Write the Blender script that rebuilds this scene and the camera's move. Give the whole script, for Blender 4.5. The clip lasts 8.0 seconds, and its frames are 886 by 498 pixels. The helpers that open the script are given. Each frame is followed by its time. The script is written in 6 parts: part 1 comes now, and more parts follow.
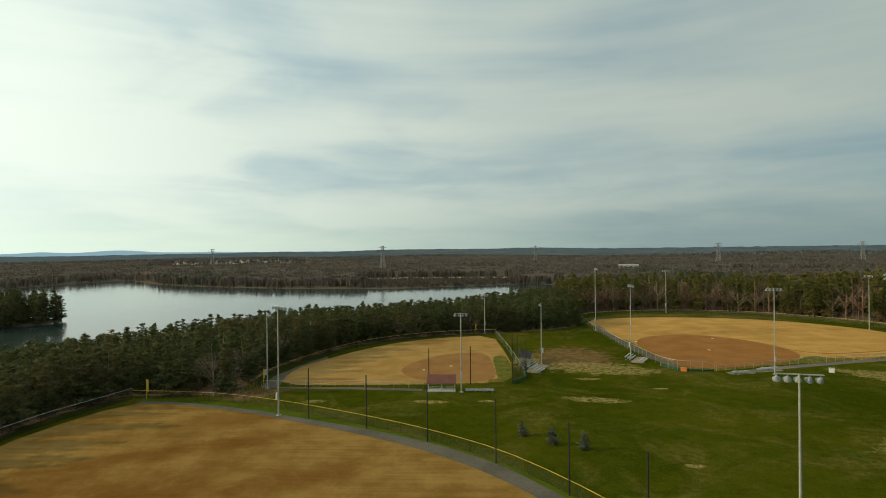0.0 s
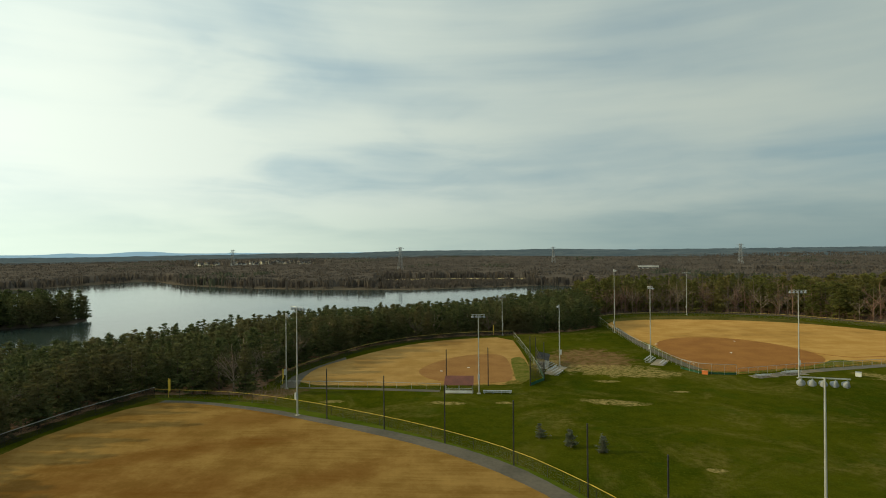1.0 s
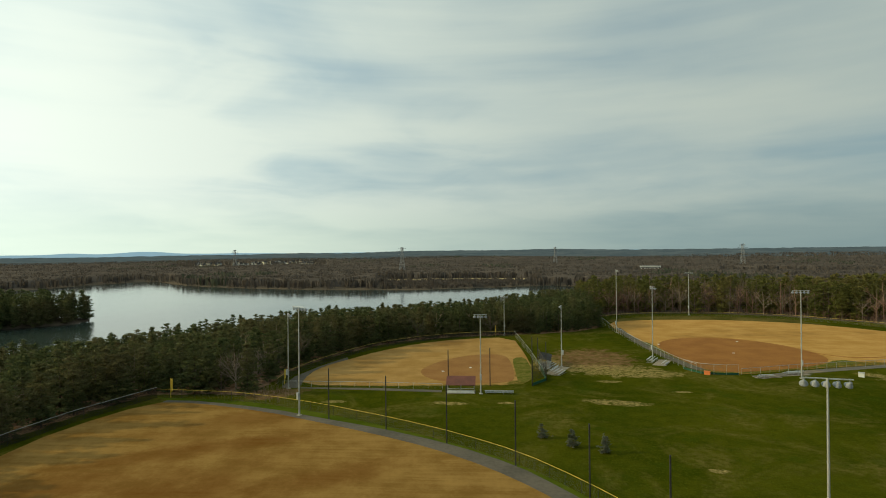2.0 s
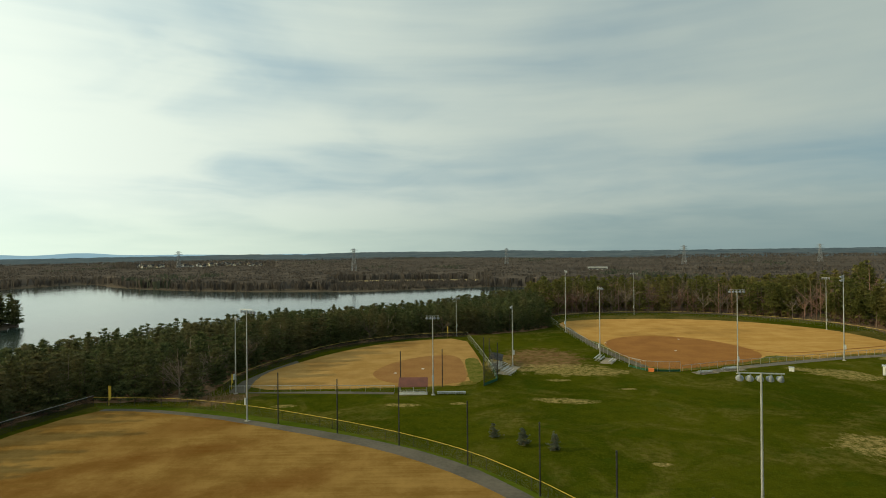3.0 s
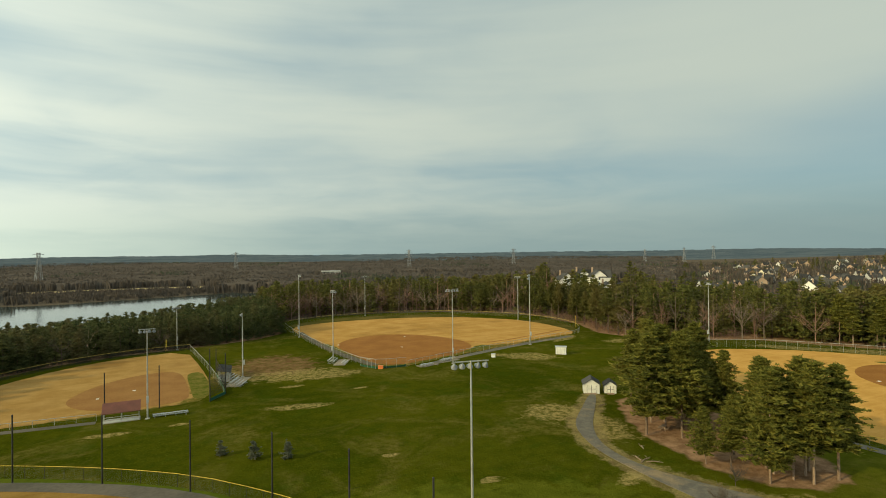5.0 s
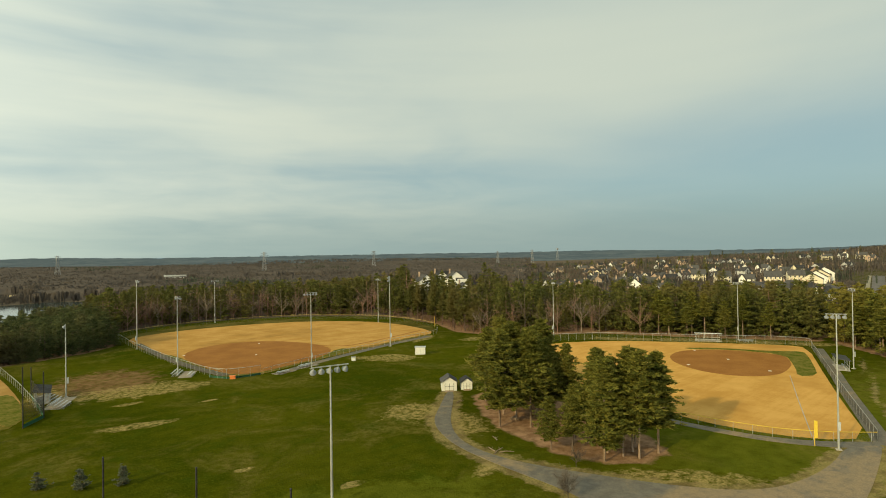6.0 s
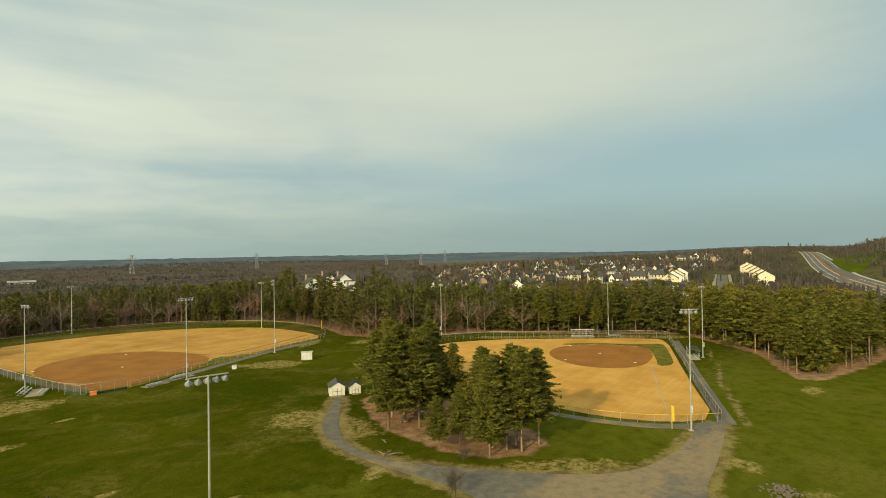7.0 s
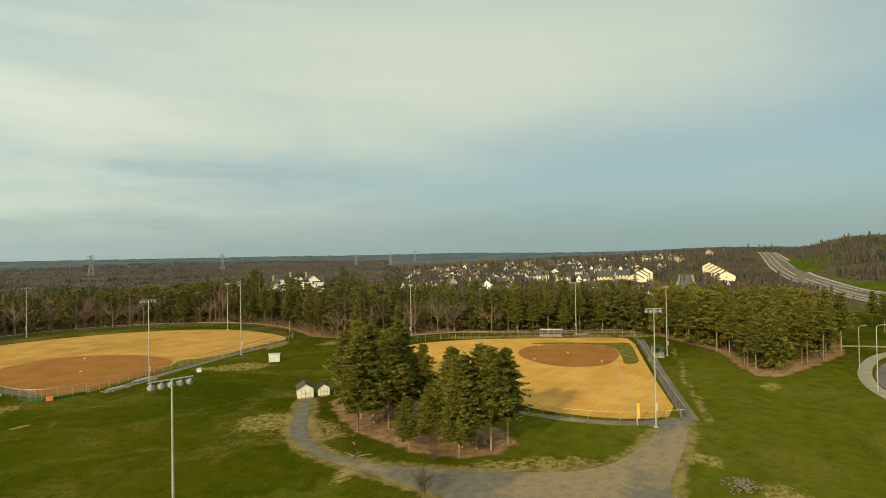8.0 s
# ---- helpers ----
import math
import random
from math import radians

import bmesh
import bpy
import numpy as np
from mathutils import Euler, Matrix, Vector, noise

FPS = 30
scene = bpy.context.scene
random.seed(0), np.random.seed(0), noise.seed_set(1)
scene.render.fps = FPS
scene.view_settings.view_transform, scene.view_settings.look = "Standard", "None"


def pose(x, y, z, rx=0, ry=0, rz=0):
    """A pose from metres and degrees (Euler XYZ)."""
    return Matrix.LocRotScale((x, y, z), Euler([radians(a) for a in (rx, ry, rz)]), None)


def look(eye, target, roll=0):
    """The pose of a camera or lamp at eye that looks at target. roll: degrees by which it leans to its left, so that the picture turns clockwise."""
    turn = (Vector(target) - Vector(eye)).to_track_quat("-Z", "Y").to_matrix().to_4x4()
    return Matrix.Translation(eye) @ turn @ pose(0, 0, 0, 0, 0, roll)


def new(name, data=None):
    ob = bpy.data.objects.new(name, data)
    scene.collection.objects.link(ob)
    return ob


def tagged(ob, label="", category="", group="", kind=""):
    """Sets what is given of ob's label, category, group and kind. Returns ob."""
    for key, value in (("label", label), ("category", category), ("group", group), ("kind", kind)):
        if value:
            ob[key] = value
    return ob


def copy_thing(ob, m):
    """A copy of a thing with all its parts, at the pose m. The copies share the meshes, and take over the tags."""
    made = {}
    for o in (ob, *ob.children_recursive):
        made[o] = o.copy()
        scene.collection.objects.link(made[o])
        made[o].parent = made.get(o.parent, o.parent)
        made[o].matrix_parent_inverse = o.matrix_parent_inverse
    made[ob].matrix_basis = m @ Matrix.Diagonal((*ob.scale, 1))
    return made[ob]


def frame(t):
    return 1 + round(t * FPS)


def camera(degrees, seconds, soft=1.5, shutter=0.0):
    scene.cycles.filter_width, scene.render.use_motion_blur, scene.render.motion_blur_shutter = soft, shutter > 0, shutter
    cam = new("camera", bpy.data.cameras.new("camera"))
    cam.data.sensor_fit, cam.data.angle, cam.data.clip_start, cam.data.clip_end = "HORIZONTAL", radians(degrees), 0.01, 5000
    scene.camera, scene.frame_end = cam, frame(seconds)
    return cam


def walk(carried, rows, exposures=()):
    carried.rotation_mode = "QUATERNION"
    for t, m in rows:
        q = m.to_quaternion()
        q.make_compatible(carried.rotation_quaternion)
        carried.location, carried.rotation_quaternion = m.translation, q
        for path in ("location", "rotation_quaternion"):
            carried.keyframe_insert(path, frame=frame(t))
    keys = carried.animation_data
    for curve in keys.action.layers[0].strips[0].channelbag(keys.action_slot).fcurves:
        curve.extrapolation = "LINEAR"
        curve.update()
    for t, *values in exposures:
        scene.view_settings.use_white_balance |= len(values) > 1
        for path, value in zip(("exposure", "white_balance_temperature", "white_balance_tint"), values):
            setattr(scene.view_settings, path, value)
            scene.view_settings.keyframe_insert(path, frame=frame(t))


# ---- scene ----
# camera: a drone that hovers over the ball fields and turns to its right
cam = camera(77.0, 8.0, soft=1.0)
H = 32.0
ROWS = [(0.0, 2.5, 0.03, 0.5), (0.5, 3.3, 0.12, 0.5), (1.0, 4.3, 0.17, 0.5), (1.2, 4.55, 0.18, 0.5), (2.3, 4.4, 0.19, 0.5), (2.5, 3.5, 0.2, 0.5),
        (3.0, -0.4, 0.28, 0.5), (3.5, -5.9, 0.34, 0.5), (4.0, -12.5, 0.38, 0.5), (4.5, -19.8, 0.42, 0.5), (4.7, -22.8, 0.43, 0.55), (5.8, -38.9, 0.49, 0.75),
        (6.0, -41.6, 0.5, 0.8), (6.5, -47.4, 0.52, 0.85), (7.0, -53.0, 0.56, 0.9), (7.5, -55.5, 0.58, 0.9), (8.0, -56.1, 0.56, 0.9)]
EXPOSURES = [(0.0, -0.40, 6330, 2), (2.5, -0.38, 6330, 2), (4.5, -0.19, 6480, 2), (6.5, 0.07, 6950, 3), (8.0, 0.10, 7000, 3)]
walk(cam, [(t, pose(0, 0, H, 90 + p, r, y)) for t, y, p, r in ROWS], EXPOSURES)

# ---- world, sun ----
SUN_EL, SUN_AZ = 21.5, -95.0      # degrees; azimuth clockwise from +y
sun_dir = Vector((math.sin(radians(SUN_AZ)) * math.cos(radians(SUN_EL)), math.cos(radians(SUN_AZ)) * math.cos(radians(SUN_EL)), math.sin(radians(SUN_EL))))
sun = new("sun", bpy.data.lights.new("sun", "SUN"))
sun.data.energy, sun.data.angle, sun.data.color = 3.85, radians(1.2), (1.0, 0.78, 0.40)
sun.matrix_world = look((0, 0, 300), (-sun_dir.x, -sun_dir.y, 300 - sun_dir.z))


class Nodes:
    """Short hand for building node trees."""

    def __init__(self, tree):
        self.tree = tree
        tree.nodes.clear()

    def add(self, kind, **values):
        n = self.tree.nodes.new(kind)
        for k, v in values.items():
            self.put(n.inputs[k], v)
        return n

    def put(self, socket, v):
        if isinstance(v, bpy.types.NodeSocket):
            self.tree.links.new(v, socket)
        else:
            socket.default_value = v

    def math(self, op, a, b=0.0, c=0.0, clamp=False):
        n = self.tree.nodes.new("ShaderNodeMath")
        n.operation, n.use_clamp = op, clamp
        for s, v in zip(n.inputs, (a, b, c)):
            self.put(s, v)
        return n.outputs[0]

    def vmath(self, op, a, b=(0, 0, 0)):
        n = self.tree.nodes.new("ShaderNodeVectorMath")
        n.operation = op
        self.put(n.inputs[0], a), self.put(n.inputs[1], b)
        return n.outputs["Value"] if op in ("DOT_PRODUCT", "LENGTH", "DISTANCE") else n.outputs[0]

    def step(self, v, a, b, lo=0.0, hi=1.0):
        n = self.tree.nodes.new("ShaderNodeMapRange")
        n.interpolation_type = "SMOOTHSTEP"
        for s, x in zip(n.inputs, (v, a, b, lo, hi)):
            self.put(s, x)
        return n.outputs[0]

    def mix(self, f, a, b, blend="MIX"):
        n = self.tree.nodes.new("ShaderNodeMix")
        n.data_type, n.blend_type = "RGBA", blend
        self.put(n.inputs[0], f), self.put(n.inputs[6], a), self.put(n.inputs[7], b)
        return n.outputs[2]

    def noise(self, vec, scale, detail=4.0, rough=0.55, colour=False, warp=0.0):
        n = self.add("ShaderNodeTexNoise", Vector=vec, Scale=scale, Detail=detail, Roughness=rough, Distortion=warp)
        return n.outputs["Color" if colour else "Fac"]


def rgb(r, g, b):
    return (r, g, b, 1.0)


world = bpy.data.worlds.new("world")
scene.world = world
world.use_nodes = True
N = Nodes(world.node_tree)
d = N.vmath("NORMALIZE", N.add("ShaderNodeTexCoord").outputs["Generated"])
sep = N.add("ShaderNodeSeparateXYZ", Vector=d)
sky = N.add("ShaderNodeTexSky")
sky.sky_type, sky.sun_disc, sky.sun_elevation, sky.sun_rotation = "NISHITA", False, radians(SUN_EL), radians(SUN_AZ) % (2 * math.pi)
sky.altitude, sky.air_density, sky.dust_density, sky.ozone_density = 60.0, 1.0, 2.5, 1.2
clear = N.mix(1.0, sky.outputs[0], rgb(0.095, 0.120, 0.112), "MULTIPLY")
# a broken sheet of high cloud: long soft streaks near the skyline, broad fields overhead, wide thin gaps
up = N.math("MAXIMUM", sep.outputs["Z"], 0.0)
den = N.math("ADD", up, 0.13)
flat = N.add("ShaderNodeCombineXYZ", X=N.math("DIVIDE", sep.outputs["X"], den), Y=N.math("DIVIDE", sep.outputs["Y"], den)).outputs[0]
big = N.noise(flat, 0.38, 2.0, 0.45, warp=0.5)
fine = N.noise(flat, 1.15, 4.0, 0.5, warp=0.7)
wisp = N.noise(flat, 3.2, 4.0, 0.5, warp=0.5)
az = N.math("MULTIPLY", N.math("ARCTAN2", N.math("MULTIPLY", sep.outputs["X"], -1.0), sep.outputs["Y"]), 57.2958)
el = N.math("MULTIPLY", N.math("ARCSINE", sep.outputs["Z"]), 57.2958)
calm = N.step(az, -62.0, -22.0, 0.30, 1.0)
where = N.add("ShaderNodeCombineXYZ", X=N.math("ADD", az, N.math("MULTIPLY", calm, N.math("MULTIPLY_ADD", fine, 22.0, -11.0))), Y=N.math("ADD", el, N.math("MULTIPLY", calm, N.math("MULTIPLY_ADD", big, 9.0, -4.5)))).outputs[0]
GAPS = [(1.0, 8.8, 19, 2.8, -0.22), (15.5, 17, 9, 2.2, -0.24), (26, 13, 6, 1.6, -0.18), (-80, 6.0, 34, 7.5, -0.46), (-100, 15, 12, 12, -0.30), (-46, 7.0, 16, 2.4, -0.10), (-17, 20, 12, 3.0, -0.10), (-30, 10, 8, 1.6, -0.10),
        (-60, 18, 24, 6.5, 0.25), (-22, 13, 20, 3.5, 0.10), (34, 12, 12, 10, 0.35), (12, 11.5, 14, 2.0, 0.22), (5, 3.8, 30, 1.6, 0.25)]
cover = N.math("MULTIPLY_ADD", big, 0.9, N.math("MULTIPLY_ADD", fine, 0.5, N.math("MULTIPLY_ADD", wisp, 0.16, -0.78)))
cover = N.math("MULTIPLY_ADD", cover, calm, 0.70)
for a_, e_, w_, h_, amount in GAPS:
    mp = N.add("ShaderNodeMapping", Location=(a_, e_, 0), Scale=(w_, h_, 1.0))
    mp.vector_type = "TEXTURE"
    N.put(mp.inputs["Vector"], where)
    cover = N.math("MULTIPLY_ADD", N.step(N.vmath("LENGTH", mp.outputs[0]), 1.5, 0.1), amount, cover)
band = N.add("ShaderNodeCombineXYZ", X=N.math("MULTIPLY", az, 0.030), Y=N.math("MULTIPLY", N.math("ADD", el, N.math("MULTIPLY", big, 5.0)), 0.42)).outputs[0]
cover = N.math("MULTIPLY_ADD", N.noise(band, 1.0, 4.0, 0.5), N.math("MULTIPLY", calm, 0.46), N.math("ADD", cover, N.math("MULTIPLY", calm, -0.23)))
cover = N.step(cover, 0.12, 1.02)
# the cloud is brightest towards the sun
toward = N.math("MULTIPLY_ADD", N.vmath("DOT_PRODUCT", d, tuple(Vector((sun_dir.x, sun_dir.y, 0.0)).normalized())), 0.5, 0.5)
shine = N.math("MULTIPLY_ADD", N.math("POWER", toward, 2.2), 1.10, 0.615)
cloud = N.mix(1.0, N.mix(toward, rgb(0.95, 1.035, 0.945), rgb(1.025, 1.05, 0.94)), shine, "MULTIPLY")
veil = N.mix(1.0, rgb(0.50, 0.68, 0.79), shine, "MULTIPLY")
thin = N.mix(0.75, clear, veil)
both = N.mix(cover, thin, cloud)
low = N.step(sep.outputs["Z"], 0.0, 0.12, 0.75, 0.0)
haze = N.mix(1.0, N.mix(N.step(toward, 0.2, 0.7), rgb(0.40, 0.56, 0.58), rgb(0.93, 1.03, 0.86)), shine, "MULTIPLY")
both = N.mix(low, both, haze)
back = N.add("ShaderNodeBackground", Color=both, Strength=1.0)
N.tree.links.new(back.outputs[0], N.add("ShaderNodeOutputWorld").inputs[0])

# ---- materials ----
def material(name, build):
    m = bpy.data.materials.new(name)
    m.use_nodes = True
    n = Nodes(m.node_tree)
    out = n.add("ShaderNodeOutputMaterial")
    n.tree.links.new(build(n), out.inputs[0])
    return m


def surface(n, colour, rough=0.8, metal=0.0, bump=None, depth=0.02, spec=0.3):
    p = n.add("ShaderNodeBsdfPrincipled", Roughness=rough, Metallic=metal)
    n.put(p.inputs["Base Color"], colour)
    p.inputs["Specular IOR Level"].default_value = spec
    if bump is not None:
        n.put(p.inputs["Normal"], n.add("ShaderNodeBump", Height=bump, Distance=depth, Strength=1.0).outputs[0])
    return p.outputs[0]


def plain(name, a, b, scale=1.0, fine=12.0, rough=0.7, metal=0.0, depth=0.01, spec=0.3, vary=0.0):
    """A surface with two sizes of variation between two colours; vary: how much whole objects differ."""
    def build(n):
        where = n.add("ShaderNodeNewGeometry").outputs["Position"]
        f = n.math("ADD", n.math("MULTIPLY", n.noise(where, scale, 3.0), 0.6), n.math("MULTIPLY", n.noise(where, fine, 3.0), 0.4))
        if vary:
            f = n.math("ADD", f, n.math("MULTIPLY_ADD", n.add("ShaderNodeObjectInfo").outputs["Random"], vary, -vary / 2))
        col = n.mix(n.step(f, 0.35, 0.65), rgb(*a), rgb(*b))
        return surface(n, col, rough, metal, n.noise(where, fine * 2, 2.0), depth, spec)
    return material(name, build)


def foliage(name, a, b, c):
    """Leaves or needles: tone differs from clump to clump and tree to tree; light comes through a little."""
    def build(n):
        g = n.add("ShaderNodeNewGeometry")
        f = n.math("ADD", n.math("MULTIPLY", g.outputs["Random Per Island"], 0.6), n.math("MULTIPLY", n.noise(g.outputs["Position"], 0.25, 2.0), 0.4))
        col = n.mix(n.step(f, 0.2, 0.8), rgb(*a), rgb(*b))
        col = n.mix(n.math("MULTIPLY", n.step(n.noise(g.outputs["Position"], 0.035, 2.0), 0.45, 0.65), 0.6), col, rgb(*c))
        p = surface(n, col, 0.75, spec=0.15)
        t = n.add("ShaderNodeBsdfTranslucent", Color=col).outputs[0]
        return mixed(n, 0.38, p, t)
    return material(name, build)


def mixed(n, f, a, b):
    m = n.tree.nodes.new("ShaderNodeMixShader")
    n.put(m.inputs[0], f), n.put(m.inputs[1], a), n.put(m.inputs[2], b)
    return m.outputs[0]


def patches(n, where, spots, wob=1.0, soft=0.2):
    """A mask with ragged edges round ellipses (x, y, half length, half width, angle in degrees)."""
    edge = n.math("ADD", n.math("MULTIPLY", n.noise(where, 0.24, 6.0, 0.75), 1.5 * wob), -0.75 * wob)
    best = None
    for x, y, a, b, turn in spots:
        mp = n.add("ShaderNodeMapping", Location=(x, y, 0), Rotation=(0, 0, radians(turn)), Scale=(a, b, 1000.0))
        mp.vector_type = "TEXTURE"
        n.put(mp.inputs["Vector"], where)
        dist = n.vmath("LENGTH", mp.outputs[0])
        best = dist if best is None else n.math("MINIMUM", best, dist)
    return n.step(n.math("ADD", best, edge), 0.95 + soft, 0.95 - soft)


DRY = [(26.3, 118.7, 6.5, 2.2, -12), (35.0, 149.6, 15, 7, -10), (43.5, 128.2, 2.0, 0.9, 0), (101.7, 141.6, 10, 5.5, -40), (71, 89, 7, 6, 30), (33, 83, 1.6, 0.9, 0), (42, 67, 1.8, 1.1, 0),
       (73, 80, 4.8, 10, -10), (-32.6, 116.8, 2.5, 1.2, 0), (-7.7, 116.7, 3.5, 1.2, 0), (3.9, 117.5, 2, 0.9, 0), (60, 58, 3, 2, 20), (184, 110, 13, 4, -57), (197, 91, 13, 4.5, -60), (208, 72, 10, 4.5, -62), (216, 58, 8, 4, -50), (150, 9.5, 4.5, 2.2, 0),
       (29.1, 137.5, 3, 1.2, 0), (135, 164, 9, 3, 30), (93, 15, 3.5, 2.2, 70), (152, 146, 12, 4, -30), (78, 36, 9, 2.6, -52), (16.3, 157.7, 4, 10, -5), (56, 30, 5, 2, 0), (82, 4, 6, 3, 0)]
# patches of yellower grass, with the east lawn's front-lit brightness put in their colour
LIT_LAWN = [(93, 38, 26, 13, -45), (150, 6, 50, 30, 10), (100, 10, 34, 22, 10), (35, 60, 22, 9, -20)]
BARE = [(29.9, 165.9, 12, 16, -15), (-48.0, 122.8, 7, 4, 30)]


def build_ground(n):
    where = n.add("ShaderNodeNewGeometry").outputs["Position"]
    cover_kind = n.add("ShaderNodeAttribute")
    cover_kind.attribute_name = "litter"
    wood = cover_kind.outputs["Fac"]
    n1, n2, n3 = n.noise(where, 0.03, 4.0), n.noise(where, 0.35, 4.0), n.noise(where, 3.0, 3.0)
    f = n.math("ADD", n.math("MULTIPLY", n1, 0.5), n.math("ADD", n.math("MULTIPLY", n2, 0.36), n.math("MULTIPLY", n3, 0.2)))
    lawn = n.mix(n.step(f, 0.40, 0.66), rgb(0.029, 0.038, 0.002), rgb(0.058, 0.061, 0.004))
    sere = n.math("MULTIPLY", n.step(n.noise(where, 0.055, 6.0, 0.68, warp=0.8), 0.47, 0.66), n.step(n.noise(where, 0.9, 5.0, 0.7), 0.32, 0.62, 0.05, 0.95))
    lawn = n.mix(sere, lawn, rgb(0.112, 0.092, 0.022))
    tuft = n.step(n.noise(where, 1.7, 4.0, 0.75), 0.50, 0.66, 0.0, 0.5)
    lawn = n.mix(tuft, lawn, rgb(0.072, 0.084, 0.008))
    lawn = n.mix(n.math("MULTIPLY", n.step(n.noise(where, 0.11, 5.0, 0.6), 0.52, 0.68), 0.45), lawn, rgb(0.030, 0.050, 0.004))
    dirt = n.mix(n.step(n2, 0.3, 0.7), rgb(0.12, 0.066, 0.030), rgb(0.19, 0.120, 0.055))
    straw = n.mix(n.step(n3, 0.3, 0.7), rgb(0.20, 0.15, 0.05), rgb(0.39, 0.295, 0.12))
    lawn = n.mix(n.math("MULTIPLY", patches(n, where, LIT_LAWN, 1.6), n.step(n2, 0.2, 0.8, 0.25, 0.7)), lawn, rgb(0.100, 0.108, 0.012))
    col = n.mix(n.math("MULTIPLY", patches(n, where, BARE, 1.4), n.step(n.noise(where, 0.5, 5.0, 0.7), 0.35, 0.6, 0.35, 1.0)), lawn, dirt)
    col = n.mix(n.math("MULTIPLY", patches(n, where, DRY, 1.7), n.step(n.noise(where, 0.8, 5.0, 0.75), 0.35, 0.63, 0.0, 0.85)), col, straw)
    trod = n.add("ShaderNodeAttribute")
    trod.attribute_name = "trodden"
    rim = n.step(n.math("ADD", trod.outputs["Fac"], n.math("MULTIPLY_ADD", n.noise(where, 0.45, 5.0, 0.7), 1.3, -0.65)), 0.45, 0.75)
    col = n.mix(n.math("MULTIPLY", rim, n.step(n3, 0.3, 0.7, 0.4, 0.9)), col, n.mix(n.step(n2, 0.35, 0.6), rgb(0.15, 0.105, 0.05), rgb(0.26, 0.20, 0.085)))
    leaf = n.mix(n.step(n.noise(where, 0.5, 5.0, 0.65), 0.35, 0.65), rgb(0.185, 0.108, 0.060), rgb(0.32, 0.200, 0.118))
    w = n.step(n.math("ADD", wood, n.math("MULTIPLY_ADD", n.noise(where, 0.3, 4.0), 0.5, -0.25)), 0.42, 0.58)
    # darker floor from 240 m out: shade of the far woods put in its colour
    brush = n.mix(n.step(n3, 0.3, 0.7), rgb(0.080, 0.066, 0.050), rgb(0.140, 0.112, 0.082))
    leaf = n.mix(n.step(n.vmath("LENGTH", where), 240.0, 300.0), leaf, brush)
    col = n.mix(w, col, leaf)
    return surface(n, col, 0.95, bump=n.math("ADD", n2, n3), depth=0.12, spec=0.0)


def turf(name, a, b, stain, tint, angle, strokes=0.38, green=(), spots=()):
    """Dormant ball-field turf: straw coloured, mown in faint strokes, with brown stains."""
    def build(n):
        where = n.add("ShaderNodeNewGeometry").outputs["Position"]
        mp = n.add("ShaderNodeMapping", Vector=where, Rotation=(0, 0, radians(angle)), Scale=(0.03, 0.33, 1.0)).outputs[0]
        streak = n.noise(mp, 1.0, 5.0, 0.65)
        mow = n.add("ShaderNodeMapping", Vector=where, Rotation=(0, 0, radians(angle - 6)), Scale=(0.045, 1.1, 1.0)).outputs[0]
        streak = n.math("ADD", n.math("MULTIPLY", streak, 0.45), n.math("MULTIPLY", n.noise(mow, 1.0, 4.0, 0.7), 0.55))
        f = n.math("ADD", n.math("MULTIPLY", streak, strokes), n.math("ADD", n.math("MULTIPLY", n.noise(where, 0.12, 5.0, 0.65), 0.88 - strokes), n.math("MULTIPLY", n.noise(where, 2.0, 3.0, 0.7), 0.12)))
        col = n.mix(n.step(f, 0.39, 0.61), rgb(*a), rgb(*b))
        col = n.mix(n.math("MULTIPLY", n.step(n.math("ADD", n.noise(where, 0.035, 4.0, 0.6), n.math("MULTIPLY_ADD", streak, 0.3, -0.15)), 0.5, 0.68), tint), col, rgb(*stain))
        if spots:
            col = n.mix(n.math("MULTIPLY", patches(n, where, spots, 1.3, 0.75), n.step(streak, 0.3, 0.7, 0.25, 0.8)), col, rgb(*stain))
        if green:
            col = n.mix(n.math("MULTIPLY", patches(n, where, green, 1.5), n.step(n.noise(where, 0.6, 4.0, 0.7), 0.3, 0.6, 0.35, 0.95)), col, rgb(0.075, 0.078, 0.012))
        return surface(n, col, 0.95, bump=n.noise(where, 4.0, 3.0), depth=0.025, spec=0.0)
    return material(name, build)


def wire_mesh(name, col, amount):
    """Chain-link wire: a diamond weave of thin wire, open between."""
    def build(n):
        tc = n.add("ShaderNodeTexCoord").outputs["UV"]
        s = n.add("ShaderNodeSeparateXYZ", Vector=tc)
        def wires(v):
            q = n.math("ABSOLUTE", n.math("SUBTRACT", n.math("FRACT", n.math("MULTIPLY", v, 9.0)), 0.5))
            return n.math("LESS_THAN", q, amount * 0.25)
        w = n.math("MAXIMUM", wires(n.math("ADD", s.outputs["X"], s.outputs["Y"])), wires(n.math("SUBTRACT", s.outputs["X"], s.outputs["Y"])))
        return mixed(n, w, n.add("ShaderNodeBsdfTransparent").outputs[0], surface(n, rgb(*col), 0.5, 0.6))
    return material(name, build)


def build_water(n):
    where = n.add("ShaderNodeNewGeometry").outputs["Position"]
    mp = n.add("ShaderNodeMapping", Vector=where, Scale=(1.0, 0.5, 1.0)).outputs[0]
    h = n.math("ADD", n.math("MULTIPLY", n.noise(mp, 0.05, 3.0), 1.0), n.math("MULTIPLY", n.noise(mp, 0.5, 3.0), 0.25))
    p = n.add("ShaderNodeBsdfPrincipled", Roughness=0.10, IOR=1.33)
    n.put(p.inputs["Base Color"], rgb(0.03, 0.045, 0.04))
    n.put(p.inputs["Normal"], n.add("ShaderNodeBump", Height=h, Distance=0.10, Strength=1.0).outputs[0])
    return p.outputs[0]


